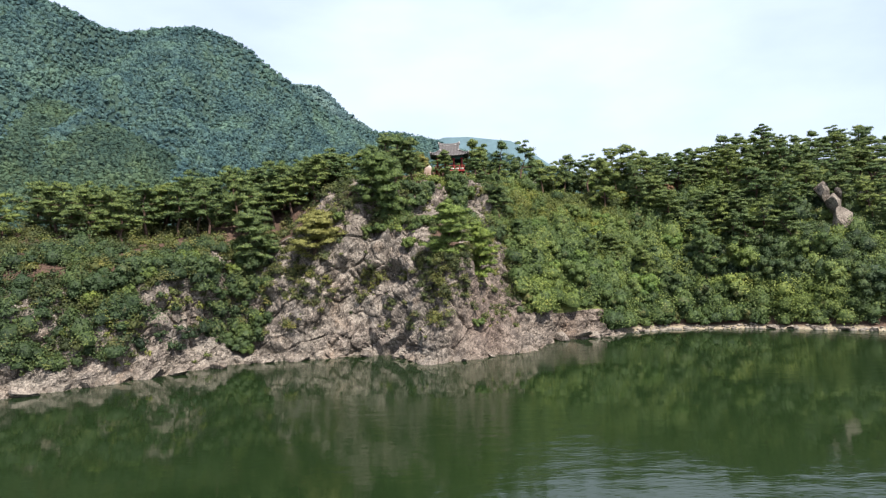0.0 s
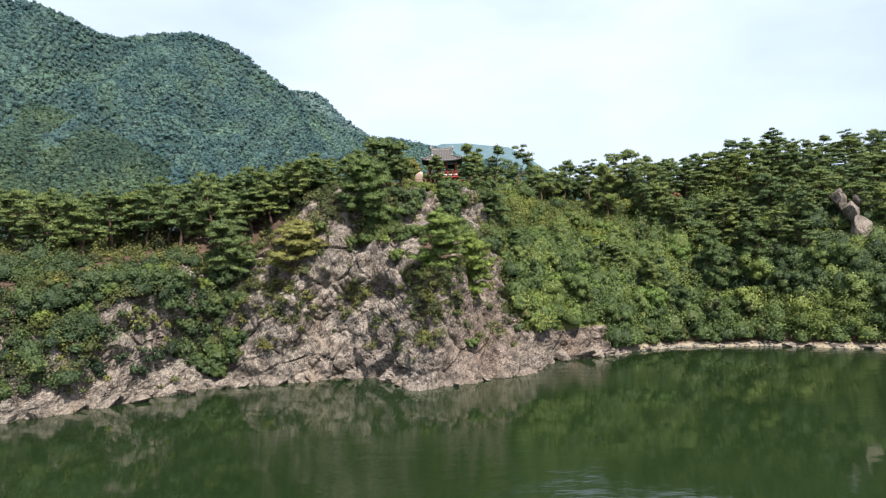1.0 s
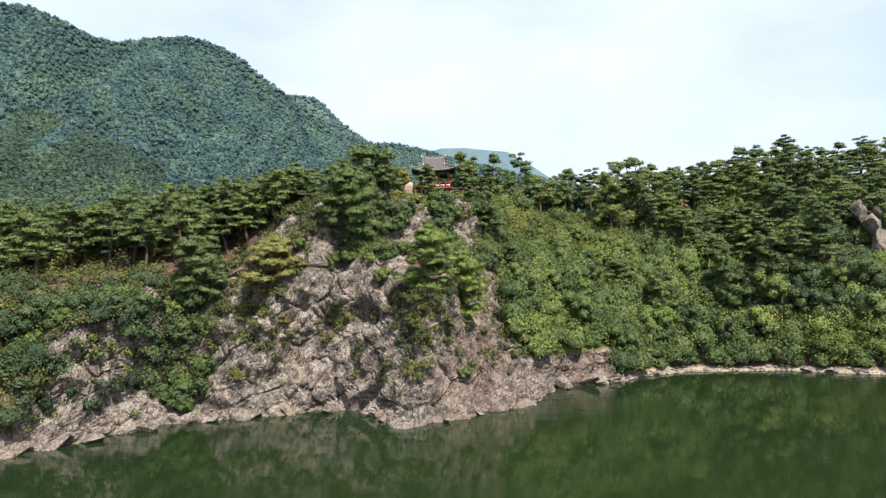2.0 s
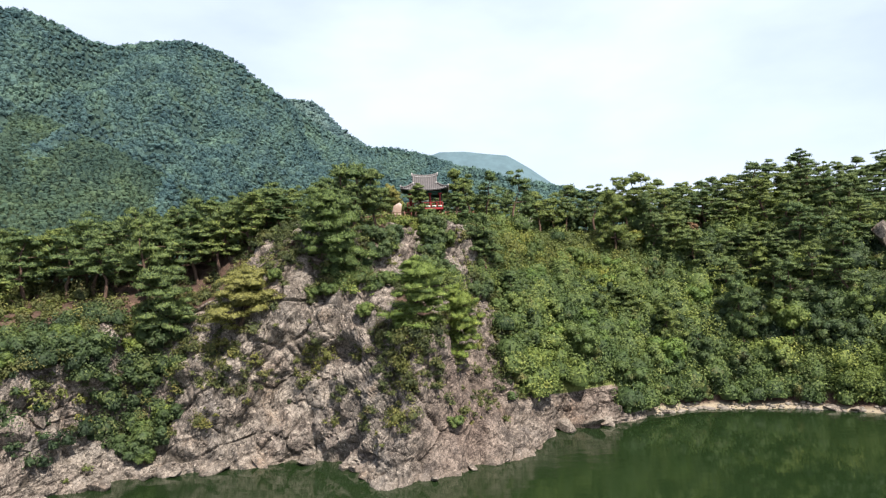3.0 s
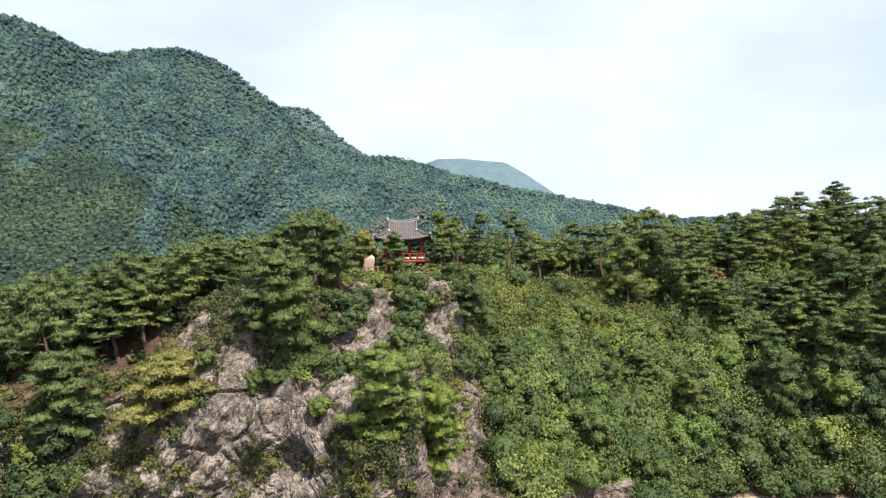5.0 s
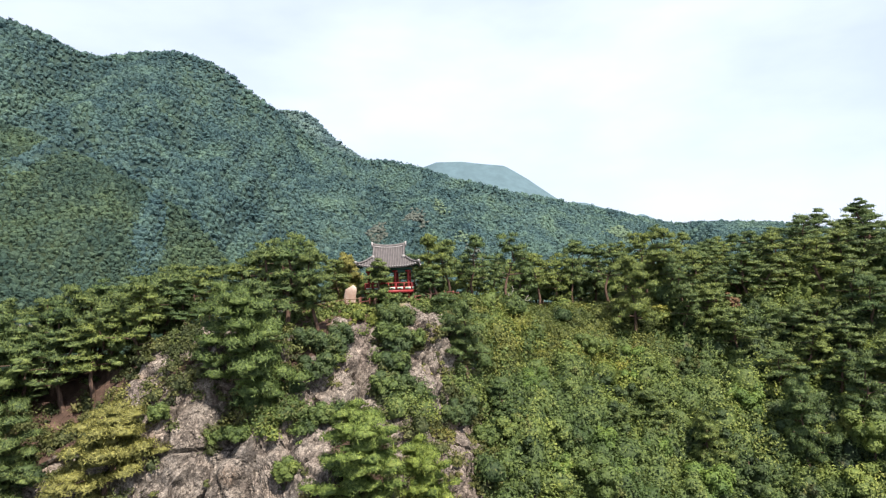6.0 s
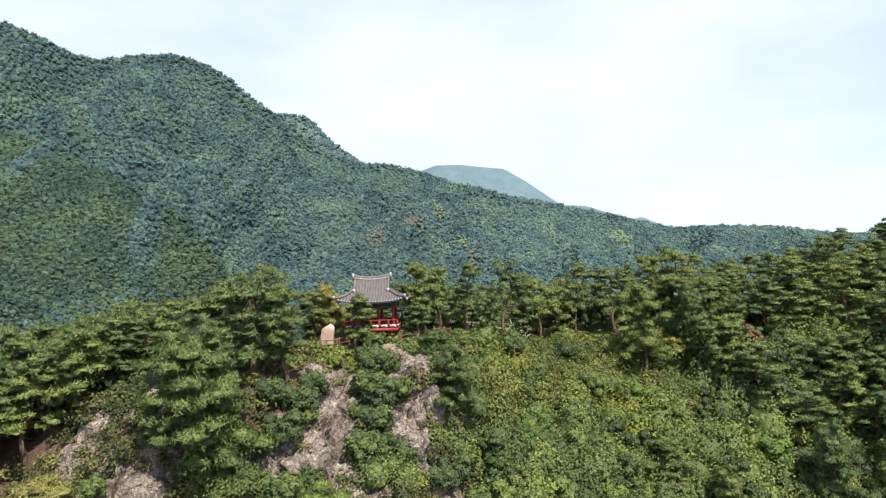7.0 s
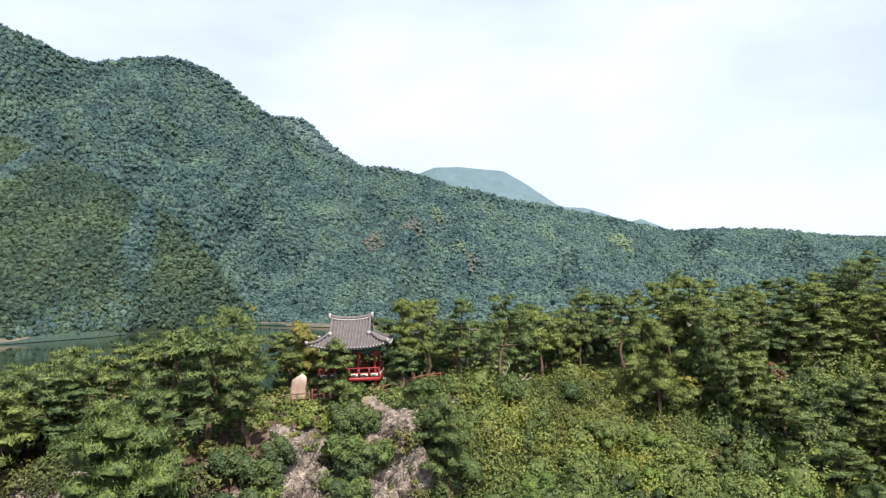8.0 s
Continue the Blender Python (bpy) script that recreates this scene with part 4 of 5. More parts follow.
def bush_mass(name, label, seed, weight, count, size, per, leaf, mat, lift=0.35, core=0.66):
    """Undergrowth that nobody could count: rounded bushes of many sizes, leafy outside, cores coloured darker as inner
    shade, as one mass.
    """
    rng = np.random.default_rng(seed)
    p, n = surface_points(rng, weight, count)
    r = rng.uniform(*size, count) * rng.choice([0.55, 0.8, 1.0, 1.35, 1.8], count, p=[0.2, 0.26, 0.28, 0.18, 0.08])
    tall = rng.uniform(0.75, 1.25, count)
    tone = np.clip(rng.normal(0.5, 0.27, count), 0, 1)
    heart = p + (n * 0.5 + (0, 0, 0.5)) * (r * lift)[:, None]
    many = np.maximum(10, per * (r / np.mean(size)) ** 1.6).astype(int)
    k = np.repeat(np.arange(count), many)
    a = rng.normal(0, 1, (len(k), 3))
    a[:, 2] = np.abs(a[:, 2]) * 1.1 - 0.25
    a = unit(a)
    rr = r[k]
    bumps = 1 + 0.26 * np.sin(a[:, 0] * 5 + rr * 40) * np.sin(a[:, 1] * 5 + rr * 70 + a[:, 2] * 4)
    rad = (rr * (0.55 + 0.6 * rng.random(len(k)) ** 0.7) * bumps)[:, None]
    c = heart[k] + a * rad * np.stack([np.ones(len(k)), np.ones(len(k)), tall[k]], -1)
    lv = leaves(rng, c, a + (0, 0, 0.35), leaf * 1.3, leaf * 0.85, 0.6, 0.3)
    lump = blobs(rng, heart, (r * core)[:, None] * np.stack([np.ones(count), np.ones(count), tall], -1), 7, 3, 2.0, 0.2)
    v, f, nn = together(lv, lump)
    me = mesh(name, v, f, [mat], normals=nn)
    # Cores get 0.4 of the bush's tone: shade behind the leaves, set by colour.
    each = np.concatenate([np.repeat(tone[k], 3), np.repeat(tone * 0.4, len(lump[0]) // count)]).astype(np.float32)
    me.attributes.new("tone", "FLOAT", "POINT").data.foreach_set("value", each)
    return tagged(new(name, me), label, "undergrowth", kind="stuff")


def bare_face(x, y):
    """1 on the bare rock faces below the pavilion."""
    return sum(np.exp(-(((x - a) / c) ** 4 + ((y - b) / d) ** 4)) for a, b, c, d in BARE)


def off_slab(x, y):
    return 1 - np.exp(-(((x - 69.8) / 2.4) ** 4 + ((y - 120.6) / 3.0) ** 4))


def slope_weight(x, y, z, rock, up):
    a = np.clip((x - 9) / 4, 0, 1) * np.where(x < 25, np.clip((z - 4.2) / 1.0, 0, 1), np.clip((z - 0.5) / 0.8, 0, 1)) * np.clip((150 - y) / 10, 0, 1)
    wood = np.where((x > 40) & (y > 129 - (x - 40) * 0.34), 0.6, 1.0) * np.where((y > 126) & (x < 36) & (z > 21.5), 0.03, 1.0) * np.where((x < 36) & (z > 17.5), 0.3, 1.0)
    gaps = np.clip((smooth_noise(np.stack([x, y, z], -1), 6.0, 68, 3) + 0.3) / 0.25, np.where(z < 9, 0.7, 0.4), 1)
    return a * wood * gaps * np.clip((82 - x) / 12, 0.05, 1) * np.where((x > 42) & (z > 7), 0.45, 1.0) * off_slab(x, y)


def cliff_weight(x, y, z, rock, up):
    p = np.stack([x, y, z], -1)
    patch = np.clip((smooth_noise(p, 4.2, 61, 3) + 0.06) / 0.12, 0, 1)
    ledge = np.clip((up - 0.25) / 0.35, 0.1, 1)
    a = (1 - 0.3 * ((x > -25) & (x < -10.5) & (z > 19.0))) * (1 - 0.9 * bare_face(x, y)) * np.clip((14 - x) / 3, 0, 1) * np.clip((x + 70) / 5, 0, 1) * np.clip((z - 2.0) / 2.5, 0, 1) * np.clip((26.5 - z) / 2, 0, 1)
    front = np.where((x > -6) & (x < 9) & (z < 13), 0.25, 1.0)
    gully = np.exp(-((x + 29.5) / 3.5) ** 2) * np.clip((20 - z) / 4, 0, 1) + np.clip((-38 - x) / 4, 0, 1) * 0.5
    bare = np.where((z > 11) & (x > -22) & (rock > 0.6), 0.6, 1.0)
    return a * bare * front * np.clip(patch * ledge + gully, 0, 1)


def face_weight(x, y, z, rock, up):
    p = np.stack([x, y, z], -1)
    patch = np.clip((smooth_noise(p @ np.array([[1, 0, 0.5], [0, 1, 0], [-0.5, 0, 0.6]]), 3.6, 63, 3) - 0.0) / 0.1, 0.02, 1)
    a = np.clip((13 - x) / 2, 0, 1) * np.clip((x + 26) / 3, 0, 1) * np.clip((z - 3.0) / 3, 0, 1) * np.clip((27 - z) / 2, 0, 1)
    return a * (1 - 0.7 * bare_face(x, y)) * patch * (0.35 + 0.65 * np.clip(z / 18, 0, 1)) * np.clip(rock + 0.3, 0, 1)


def left_weight(x, y, z, rock, up):
    p = np.stack([x, y, z], -1)
    patch = np.clip((smooth_noise(p, 4.5, 66, 3) + 0.24) / 0.12, 0.05, 1)
    buttress = 1 - 0.8 * np.exp(-((x + 37.2) / 2.6) ** 4) * np.clip((12.5 - z) / 1.5, 0, 1)
    return buttress * patch * np.clip((-26 - x) / 3, 0, 1) * np.clip((x + 75) / 5, 0, 1) * np.clip((z - 1.8) / 1.5, 0, 1) * np.clip((17.5 - z) / 2, 0, 1)


def brow_weight(x, y, z, rock, up):
    p = np.stack([x, y, z], -1)
    patch = np.clip((smooth_noise(p, 3.0, 64, 2) + 0.1) / 0.15, 0, 1)
    return patch * np.clip((14 - x) / 2, 0, 1) * np.clip((x + 12) / 2, 0, 1) * np.clip((z - 17) / 2, 0, 1) * np.clip((26.2 - z) / 0.6, 0, 1) * (1 - bare_face(x, y))


def shade_weight(x, y, z, rock, up):
    return np.clip((x - 38) / 5, 0, 1) * np.clip((84 - x) / 5, 0, 1) * np.clip((z - 6) / 2, 0, 1) * np.clip((26 - z) / 3, 0, 1) * (y < 140) * off_slab(x, y)


def scrub_weight(x, y, z, rock, up):
    p = np.stack([x, y, z], -1)
    patch = np.clip((smooth_noise(p, 5.0, 69, 2) + 0.25) / 0.25, 0.1, 1)
    return patch * np.clip((x - 8) / 4, 0, 1) * np.clip((37 - x) / 4, 0, 1) * np.clip((z - 15.5) / 3, 0, 1) * np.clip((25.4 - z) / 1.0, 0, 1) * (y < 136)


def fence_weight(x, y, z, rock, up):
    line = 117.0 + 0.95 * np.maximum(x - 2.8, 0) - 0.42 * np.maximum(-2.9 - x, 0) - 1.9 * (x < 2.8)
    return np.exp(-((y - line + 1.7) / 1.1) ** 2) * (y < line - 0.4) * np.clip((x + 15) / 2, 0, 1) * np.where(x < -1.5, 0.55, 1.0) * np.clip((11 - x) / 2, 0, 1) * (1 - 0.8 * bare_face(x, y))


def meadow_weight(x, y, z, rock, up):
    saddle = np.exp(-(((x - 23) / 9) ** 2 + ((y - 134) / 6) ** 2)) + np.exp(-(((x - 14) / 5) ** 2 + ((y - 122) / 5) ** 2))
    left = np.exp(-(((x + 48) / 9) ** 2 + ((y - 90) / 8) ** 2)) * 0.2
    top = np.clip((z - 24) / 2, 0, 1) * np.clip((up - 0.7) / 0.2, 0, 1) * np.clip((20 - x) / 6, 0, 1) * 0.2
    return saddle + left + top


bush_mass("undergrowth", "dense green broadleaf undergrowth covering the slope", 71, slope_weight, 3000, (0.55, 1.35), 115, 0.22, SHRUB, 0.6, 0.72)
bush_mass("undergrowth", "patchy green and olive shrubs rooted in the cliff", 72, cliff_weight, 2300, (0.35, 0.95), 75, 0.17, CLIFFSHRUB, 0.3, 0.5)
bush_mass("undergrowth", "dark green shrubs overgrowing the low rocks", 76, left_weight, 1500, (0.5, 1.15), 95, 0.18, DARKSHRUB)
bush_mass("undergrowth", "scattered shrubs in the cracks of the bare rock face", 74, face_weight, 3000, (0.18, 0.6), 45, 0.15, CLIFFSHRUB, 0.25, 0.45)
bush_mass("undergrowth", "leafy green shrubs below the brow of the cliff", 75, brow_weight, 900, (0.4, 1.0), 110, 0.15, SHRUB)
# The darker leaf material paints in the pines' shade on this hillside.
bush_mass("undergrowth", "green shrubs below the pines, leaves coloured darker for their shade", 79, shade_weight, 900, (0.55, 1.2), 100, 0.2, DARKSHRUB, 0.5, 0.72)
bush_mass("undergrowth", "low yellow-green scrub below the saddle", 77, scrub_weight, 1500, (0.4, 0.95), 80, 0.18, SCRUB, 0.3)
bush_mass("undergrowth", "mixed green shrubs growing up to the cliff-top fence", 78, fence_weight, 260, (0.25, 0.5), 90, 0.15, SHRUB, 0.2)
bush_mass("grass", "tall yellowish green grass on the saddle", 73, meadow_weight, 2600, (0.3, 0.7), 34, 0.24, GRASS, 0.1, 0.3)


def tree_meshes(seed, h, spread, per, leaf, mat, bark=BARK):
    """Trunk and crown of a small broadleaf tree: forked limbs, leaf clumps with gaps between."""
    rng = np.random.default_rng(seed)
    trunk = np.array([(0, 0, -0.4), (0.05 * h, 0, h * 0.25), (0.02 * h, 0.04 * h, h * 0.5), (0.05 * h, 0.02 * h, h * 0.8)])
    wood = [tube(trunk, (0.03 * h, 0.024 * h, 0.016 * h, 0.006 * h), 6)]
    cs, ns, ends = [], [], []
    for k in range(13):
        a, f = k * 2.4, 0.35 + 0.6 * (k / 13)
        end = np.array([math.cos(a) * spread * rng.uniform(0.4, 0.75), math.sin(a) * spread * rng.uniform(0.4, 0.75), h * (f * 0.9 + rng.uniform(0, 0.12))])
        start = np.array([0.03 * h, 0.02 * h, h * (f * 0.7)])
        wood.append(tube([start, (start + end) / 2 + (0, 0, 0.05 * h), end], (0.012 * h, 0.008 * h, 0.003 * h), 4))
        r = spread * rng.uniform(0.3, 0.45)
        d = rng.normal(0, 1, (per, 3))
        d /= np.linalg.norm(d, axis=1)[:, None]
        ends.append((*end, r))
        cs.append(end + d * r * rng.uniform(0.75, 1.1, (per, 1)) * (1, 1, 0.8))
        ns.append(d + (0, 0, 0.6))
    ends = np.array(ends)
    v, f, nn = together(leaves(rng, np.vstack(cs), np.vstack(ns), leaf * 1.3, leaf * 0.85), blobs(rng, ends[:, :3], ends[:, 3:] * 0.85 * np.array((1, 1, 0.75)), 8, 3, 2.3, 0.14))
    wv, wf = join(*wood)
    crown = mesh("crown", v, f, [mat], normals=nn)
    tone = np.r_[np.repeat(rng.uniform(0.25, 0.75, 13), per * 3), np.full(len(v) - 39 * per, 0.4)].astype(np.float32)
    crown.attributes.new("tone", "FLOAT", "POINT").data.foreach_set("value", tone)
    return mesh("trunk", wv, wf, [bark], smooth=True), crown


def make_tree(name, label, trunk, crown, x, y, turn=0.0, scale=1.0, sink=0.1):
    ob = thing(name, label, "tree")
    part("trunk", trunk, ob)
    part("crown", crown, ob)
    ob.matrix_basis = Matrix.Translation((x, y, height(x, y) - sink)) @ Matrix.Rotation(turn, 4, "Z") @ Matrix.Scale(scale, 4)
    return ob


BROWN = leaf_material("dead_needles", (0.10, 0.055, 0.03), (0.20, 0.11, 0.055), (0.30, 0.18, 0.09), 0.2)
YELLOWGREEN = leaf_material("young_leaves", (0.10, 0.12, 0.02), (0.20, 0.21, 0.045), (0.32, 0.30, 0.08), 0.35)
broad = make_tree("broadleaf_tree", "rounded green broadleaf tree on the lakeside slope", *tree_meshes(91, 6.0, 2.8, 190, 0.23, SHRUB), 27.2, 112.6)
BROADLEAF = [(20.5, 111.5, 0.75), (33.5, 117.6, 0.8), (38.5, 119.0, 0.7), (52, 119.2, 0.85), (58, 114.5, 0.8), (17.0, 113.5, 0.6), (40.5, 124, 0.7), (24.0, 119, 0.65), (63.0, 111.5, 0.8), (47.5, 123.5, 0.65), (22.8, 126, 0.5), (29.0, 128.0, 0.5),
             (36.0, 122.5, 0.6), (31.5, 125.5, 0.55), (26.5, 122.8, 0.5), (19.0, 118.5, 0.55), (15.5, 119.0, 0.5), (44.0, 117.4, 0.6), (48.6, 117.2, 0.75), (55.0, 117.0, 0.7), (60.5, 117.5, 0.6), (14.0, 116.0, 0.5), (67.0, 108.5, 0.85), (71.0, 107.5, 0.75), (34.5, 127.0, 0.45), (30.5, 115.8, 0.7), (23.0, 114.5, 0.55), (13.6, 111.0, 0.55), (11.5, 109.5, 0.5),
             (18.0, 115.5, 0.45), (25.2, 116.8, 0.5), (28.5, 119.2, 0.6), (32.8, 120.8, 0.55), (35.5, 124.8, 0.5), (42.0, 121.5, 0.65), (20.2, 121.5, 0.45), (16.4, 111.2, 0.5), (45.5, 120.6, 0.55), (50.2, 121.0, 0.6), (57.0, 119.5, 0.65), (64.0, 115.5, 0.7), (27.6, 125.4, 0.45), (23.6, 122.8, 0.4)]
LUSH = leaf_material("lush_leaves", (0.05, 0.085, 0.02), (0.115, 0.18, 0.042), (0.19, 0.26, 0.065), 0.25, 0.3)
dark_broad = make_tree("broadleaf_tree", "dense dark green broadleaf tree on the slope", *tree_meshes(95, 6.0, 2.5, 190, 0.22, DARKSHRUB), 37.2, 121.0, 0.4, 0.75)
lush_broad = make_tree("broadleaf_tree", "bright green leafy tree draped with creepers", *tree_meshes(96, 5.0, 2.7, 190, 0.22, LUSH), 22.0, 116.5, 0.4, 0.65)
kinds = (broad, lush_broad, dark_broad, broad, dark_broad)
for k, (x, y, sc) in enumerate(BROADLEAF):
    src = kinds[k % 5]
    m = Matrix.Translation((x, y, height(x, y) - 0.2)) @ Matrix.Rotation(k * 1.9, 4, "Z") @ Matrix.Scale(sc * 1.25, 4)
    copy_thing(src, m @ Matrix.Scale(1 / src.scale.x, 4))
saddle_rng = np.random.default_rng(23)
for k in range(22):  # low trees behind the saddle's pines
    x, y = 7.5 + k * 1.45 + saddle_rng.uniform(-0.6, 0.6), saddle_rng.uniform(143.5, 149.0)
    src = kinds[k % 5]
    copy_thing(src, Matrix.Translation((x, y, height(x, y) - 0.2)) @ Matrix.Rotation(k * 1.3, 4, "Z") @ Matrix.Scale(saddle_rng.uniform(0.5, 0.85) / src.scale.x, 4))
back_rng = np.random.default_rng(29)
for k in range(22):  # low trees behind the pavilion
    x, y = -22 + k * 1.35 + back_rng.uniform(-0.5, 0.5), back_rng.uniform(125.5, 132.0)
    src = kinds[(k + 2) % 5]
    copy_thing(src, Matrix.Translation((x, y, height(x, y) - 0.2)) @ Matrix.Rotation(k * 1.7, 4, "Z") @ Matrix.Scale(back_rng.uniform(0.45, 0.75) / src.scale.x, 4))
make_tree("young_tree", "young yellow-green tree at the edge of the saddle", *tree_meshes(92, 3.0, 1.3, 60, 0.2, YELLOWGREEN), 34.6, 134.2)
make_tree("dead_pine", "dead pine with rust-brown needles among the pines", *tree_meshes(93, 3.6, 1.15, 60, 0.2, BROWN, DEADWOOD), 43.6, 133.6)
shrub = make_tree("shrub", "leafy green shrub rooted on a cliff ledge", *tree_meshes(94, 1.9, 1.35, 130, 0.14, SHRUB), -29.2, 91.8)
SHRUBS = [(-0.4, 115.9, 0.65), (0.8, 115.8, 0.6), (0.3, 114.6, 0.9), (-30.5, 94.2, 1.2), (-31.6, 95.6, 1.1), (-28.4, 95.0, 1.1), (-34.0, 92.5, 1.2), (-2.5, 92.8, 0.8), (-6.2, 96.4, 1.0), (-10.5, 98.4, 0.9), (-12.6, 99.4, 0.8), (-16.8, 98.2, 0.8), (-8.2, 101.0, 1.1), (3.4, 91.4, 0.7),
          (1.4, 107.5, 1.2), (0.7, 109.5, 1.3), (2.6, 110.5, 1.2), (-2.6, 111.6, 0.6), (9.6, 109.0, 1.2), (10.8, 105.8, 1.1), (-4.2, 100.0, 1.0), (-39.5, 86.0, 1.2), (-41.8, 83.8, 1.1), (-44.6, 80.5, 1.1), (-36.2, 90.6, 1.3), (0.6, 105.0, 1.1)]
for k, (x, y, sc) in enumerate(SHRUBS):
    copy_thing(shrub, Matrix.Translation((x, y, height(x, y) - 0.15)) @ Matrix.Rotation(k * 2.1, 4, "Z") @ Matrix.Scale(sc, 4))


dark_shrub = make_tree("shrub", "dark green shrub in a cleft of the cliff", *tree_meshes(97, 2.0, 1.4, 130, 0.14, DARKSHRUB), 1.3, 107.2)
for k, (x, y, sc) in enumerate([(1.0, 105.4, 1.1), (1.5, 109.2, 1.2), (0.8, 110.9, 1.1), (1.7, 112.0, 1.0), (0.3, 112.6, 0.9), (2.1, 106.4, 0.9), (-4.4, 105.8, 1.1), (-5.2, 104.2, 1.2), (-3.8, 107.6, 1.0), (-6.4, 105.6, 1.0), (-30.2, 92.4, 1.5), (-28.8, 93.6, 1.5), (-31.0, 95.2, 1.6), (-29.6, 96.4, 1.6), (-27.6, 94.8, 1.3), (-36.0, 89.8, 1.5), (-34.4, 91.6, 1.4), (-38.4, 87.6, 1.4), (-40.6, 86.2, 1.5), (-43.0, 84.0, 1.5), (-45.5, 80.8, 1.5), (6.6, 108.4, 1.0), (7.6, 110.4, 1.1), (12.6, 107.2, 1.2), (11.0, 103.2, 1.0)]):
    copy_thing(dark_shrub, Matrix.Translation((x, y, height(x, y) - 0.15)) @ Matrix.Rotation(k * 2.1, 4, "Z") @ Matrix.Scale(sc, 4))


REDLEAF = leaf_material("red_leaves", (0.16, 0.03, 0.015), (0.34, 0.06, 0.03), (0.45, 0.12, 0.06), 0.3)
far_tree = make_tree("broadleaf_tree", "pale yellow-green tree on the far shore", *tree_meshes(99, 24.0, 13.0, 90, 1.5, YELLOWGREEN), 0.0, 100.0)
far_tree.matrix_basis = pose(-226, 812, 2.0)
make_tree("red_shrub", "small red-leaved shrub among the pines", *tree_meshes(98, 1.1, 0.45, 24, 0.12, REDLEAF), -22.2, 111.8)


def make_dead_tree(x, y):
    ob = thing("dead_tree", "bleached leafless forked dead tree in the grass", "tree")
    z = height(x, y)
    ob.matrix_basis = pose(x, y, z) @ Matrix.Scale(1.4, 4)
    part("trunk", mesh("trunk", *tube([(0, 0, -0.2), (0.1, 0, 0.8), (-0.1, 0, 1.5), (-0.25, 0, 2.3)], (0.1, 0.08, 0.06, 0.04), 6), [DEADWOOD], True), ob)
    for pts in ([(0.05, 0, 0.9), (0.6, 0, 1.5), (1.2, 0, 1.7), (1.5, 0, 2.1)], [(-0.2, 0, 1.9), (0.2, 0.1, 2.6), (0.1, 0.1, 3.0)], [(1.1, 0, 1.7), (1.4, 0.1, 1.6), (1.7, 0, 1.8)]):
        part("branch", mesh("branch", *tube(pts, np.linspace(0.05, 0.02, len(pts)), 5), [DEADWOOD], True), ob)


make_dead_tree(13.9, 125.6)


# ---- loose rocks ----
def stone_mesh(name, seed, size, mat, cuts=3, detail=3):
    """A broken block: a ball cut by random planes, with a worn uneven skin."""
    rng = np.random.default_rng(seed)
    bm = bmesh.new()
    bmesh.ops.create_icosphere(bm, subdivisions=detail, radius=1)
    v = np.array([x.co for x in bm.verts])
    for _ in range(7 + cuts):
        n = rng.normal(0, 1, 3)
        n /= np.linalg.norm(n)
        d = rng.uniform(0.36, 0.66)
        over = np.maximum(0, v @ n - d)
        v -= over[:, None] * n
    v += v * (0.06 * smooth_noise(v + seed, 0.5, seed, 2))[:, None]
    v *= size
    f = np.array([[x.index for x in t.verts] for t in bm.faces])
    bm.free()
    return mesh(name, v, f, [mat], smooth=False)


STONES = [stone_mesh("boulder", 200 + k, (1.0, 0.85, 0.7), ROCK) for k in range(6)]


def set_boulder(k, x, y, z, size, turn=(0, 0, 0), label="angular pinkish granite boulder at the water's edge", name="boulder", stretch=(1, 1, 1)):
    ob = new(name, STONES[k % 6])
    ob.matrix_basis = pose(x, y, z, *turn) @ Matrix.Diagonal((size * stretch[0], size * stretch[1], size * stretch[2], 1))
    return tagged(ob, label, "rock", "loose rocks of the headland")


rng = np.random.default_rng(17)
for k, (x, y, size) in enumerate([(-6.9, 91.0, 1.2), (-8.2, 91.6, 0.9), (-5.9, 88.6, 0.7), (-12.5, 94.0, 1.2), (-17.5, 93.6, 1.3), (-21.6, 91.8, 1.4), (-25.5, 91.4, 1.2), (-28.2, 90.2, 1.0),
        (-31.6, 87.4, 1.3), (-35.2, 83.6, 1.5), (-37.6, 81.2, 1.6), (-40.2, 78.8, 1.5), (-42.6, 76.6, 1.7), (-44.8, 74.6, 1.4), (-47.0, 71.8, 1.5), (11.0, 95.2, 0.8), (16.8, 106.2, 2.3), (19.8, 106.8, 2.1),
        (22.6, 108.0, 2.0), (24.6, 109.4, 1.5), (22.4, 107.0, 0.8), (25.2, 109.8, 0.9), (1.2, 87.2, 0.7), (5.0, 90.6, 0.7), (8.6, 92.8, 0.7), (50.5, 113.4, 0.9), (53.2, 111.9, 1.1), (55.8, 110.6, 1.0), (58.6, 109.0, 1.2), (62.0, 107.2, 1.1), (65.5, 105.2, 1.2), (69, 103.8, 1.1), (31.4, 112.9, 0.7)]):
    set_boulder(k, x, y, 0.25 * size, size, (rng.uniform(-15, 15), rng.uniform(-15, 15), rng.uniform(0, 360)), stretch=(1.25, 1.0, 0.85))
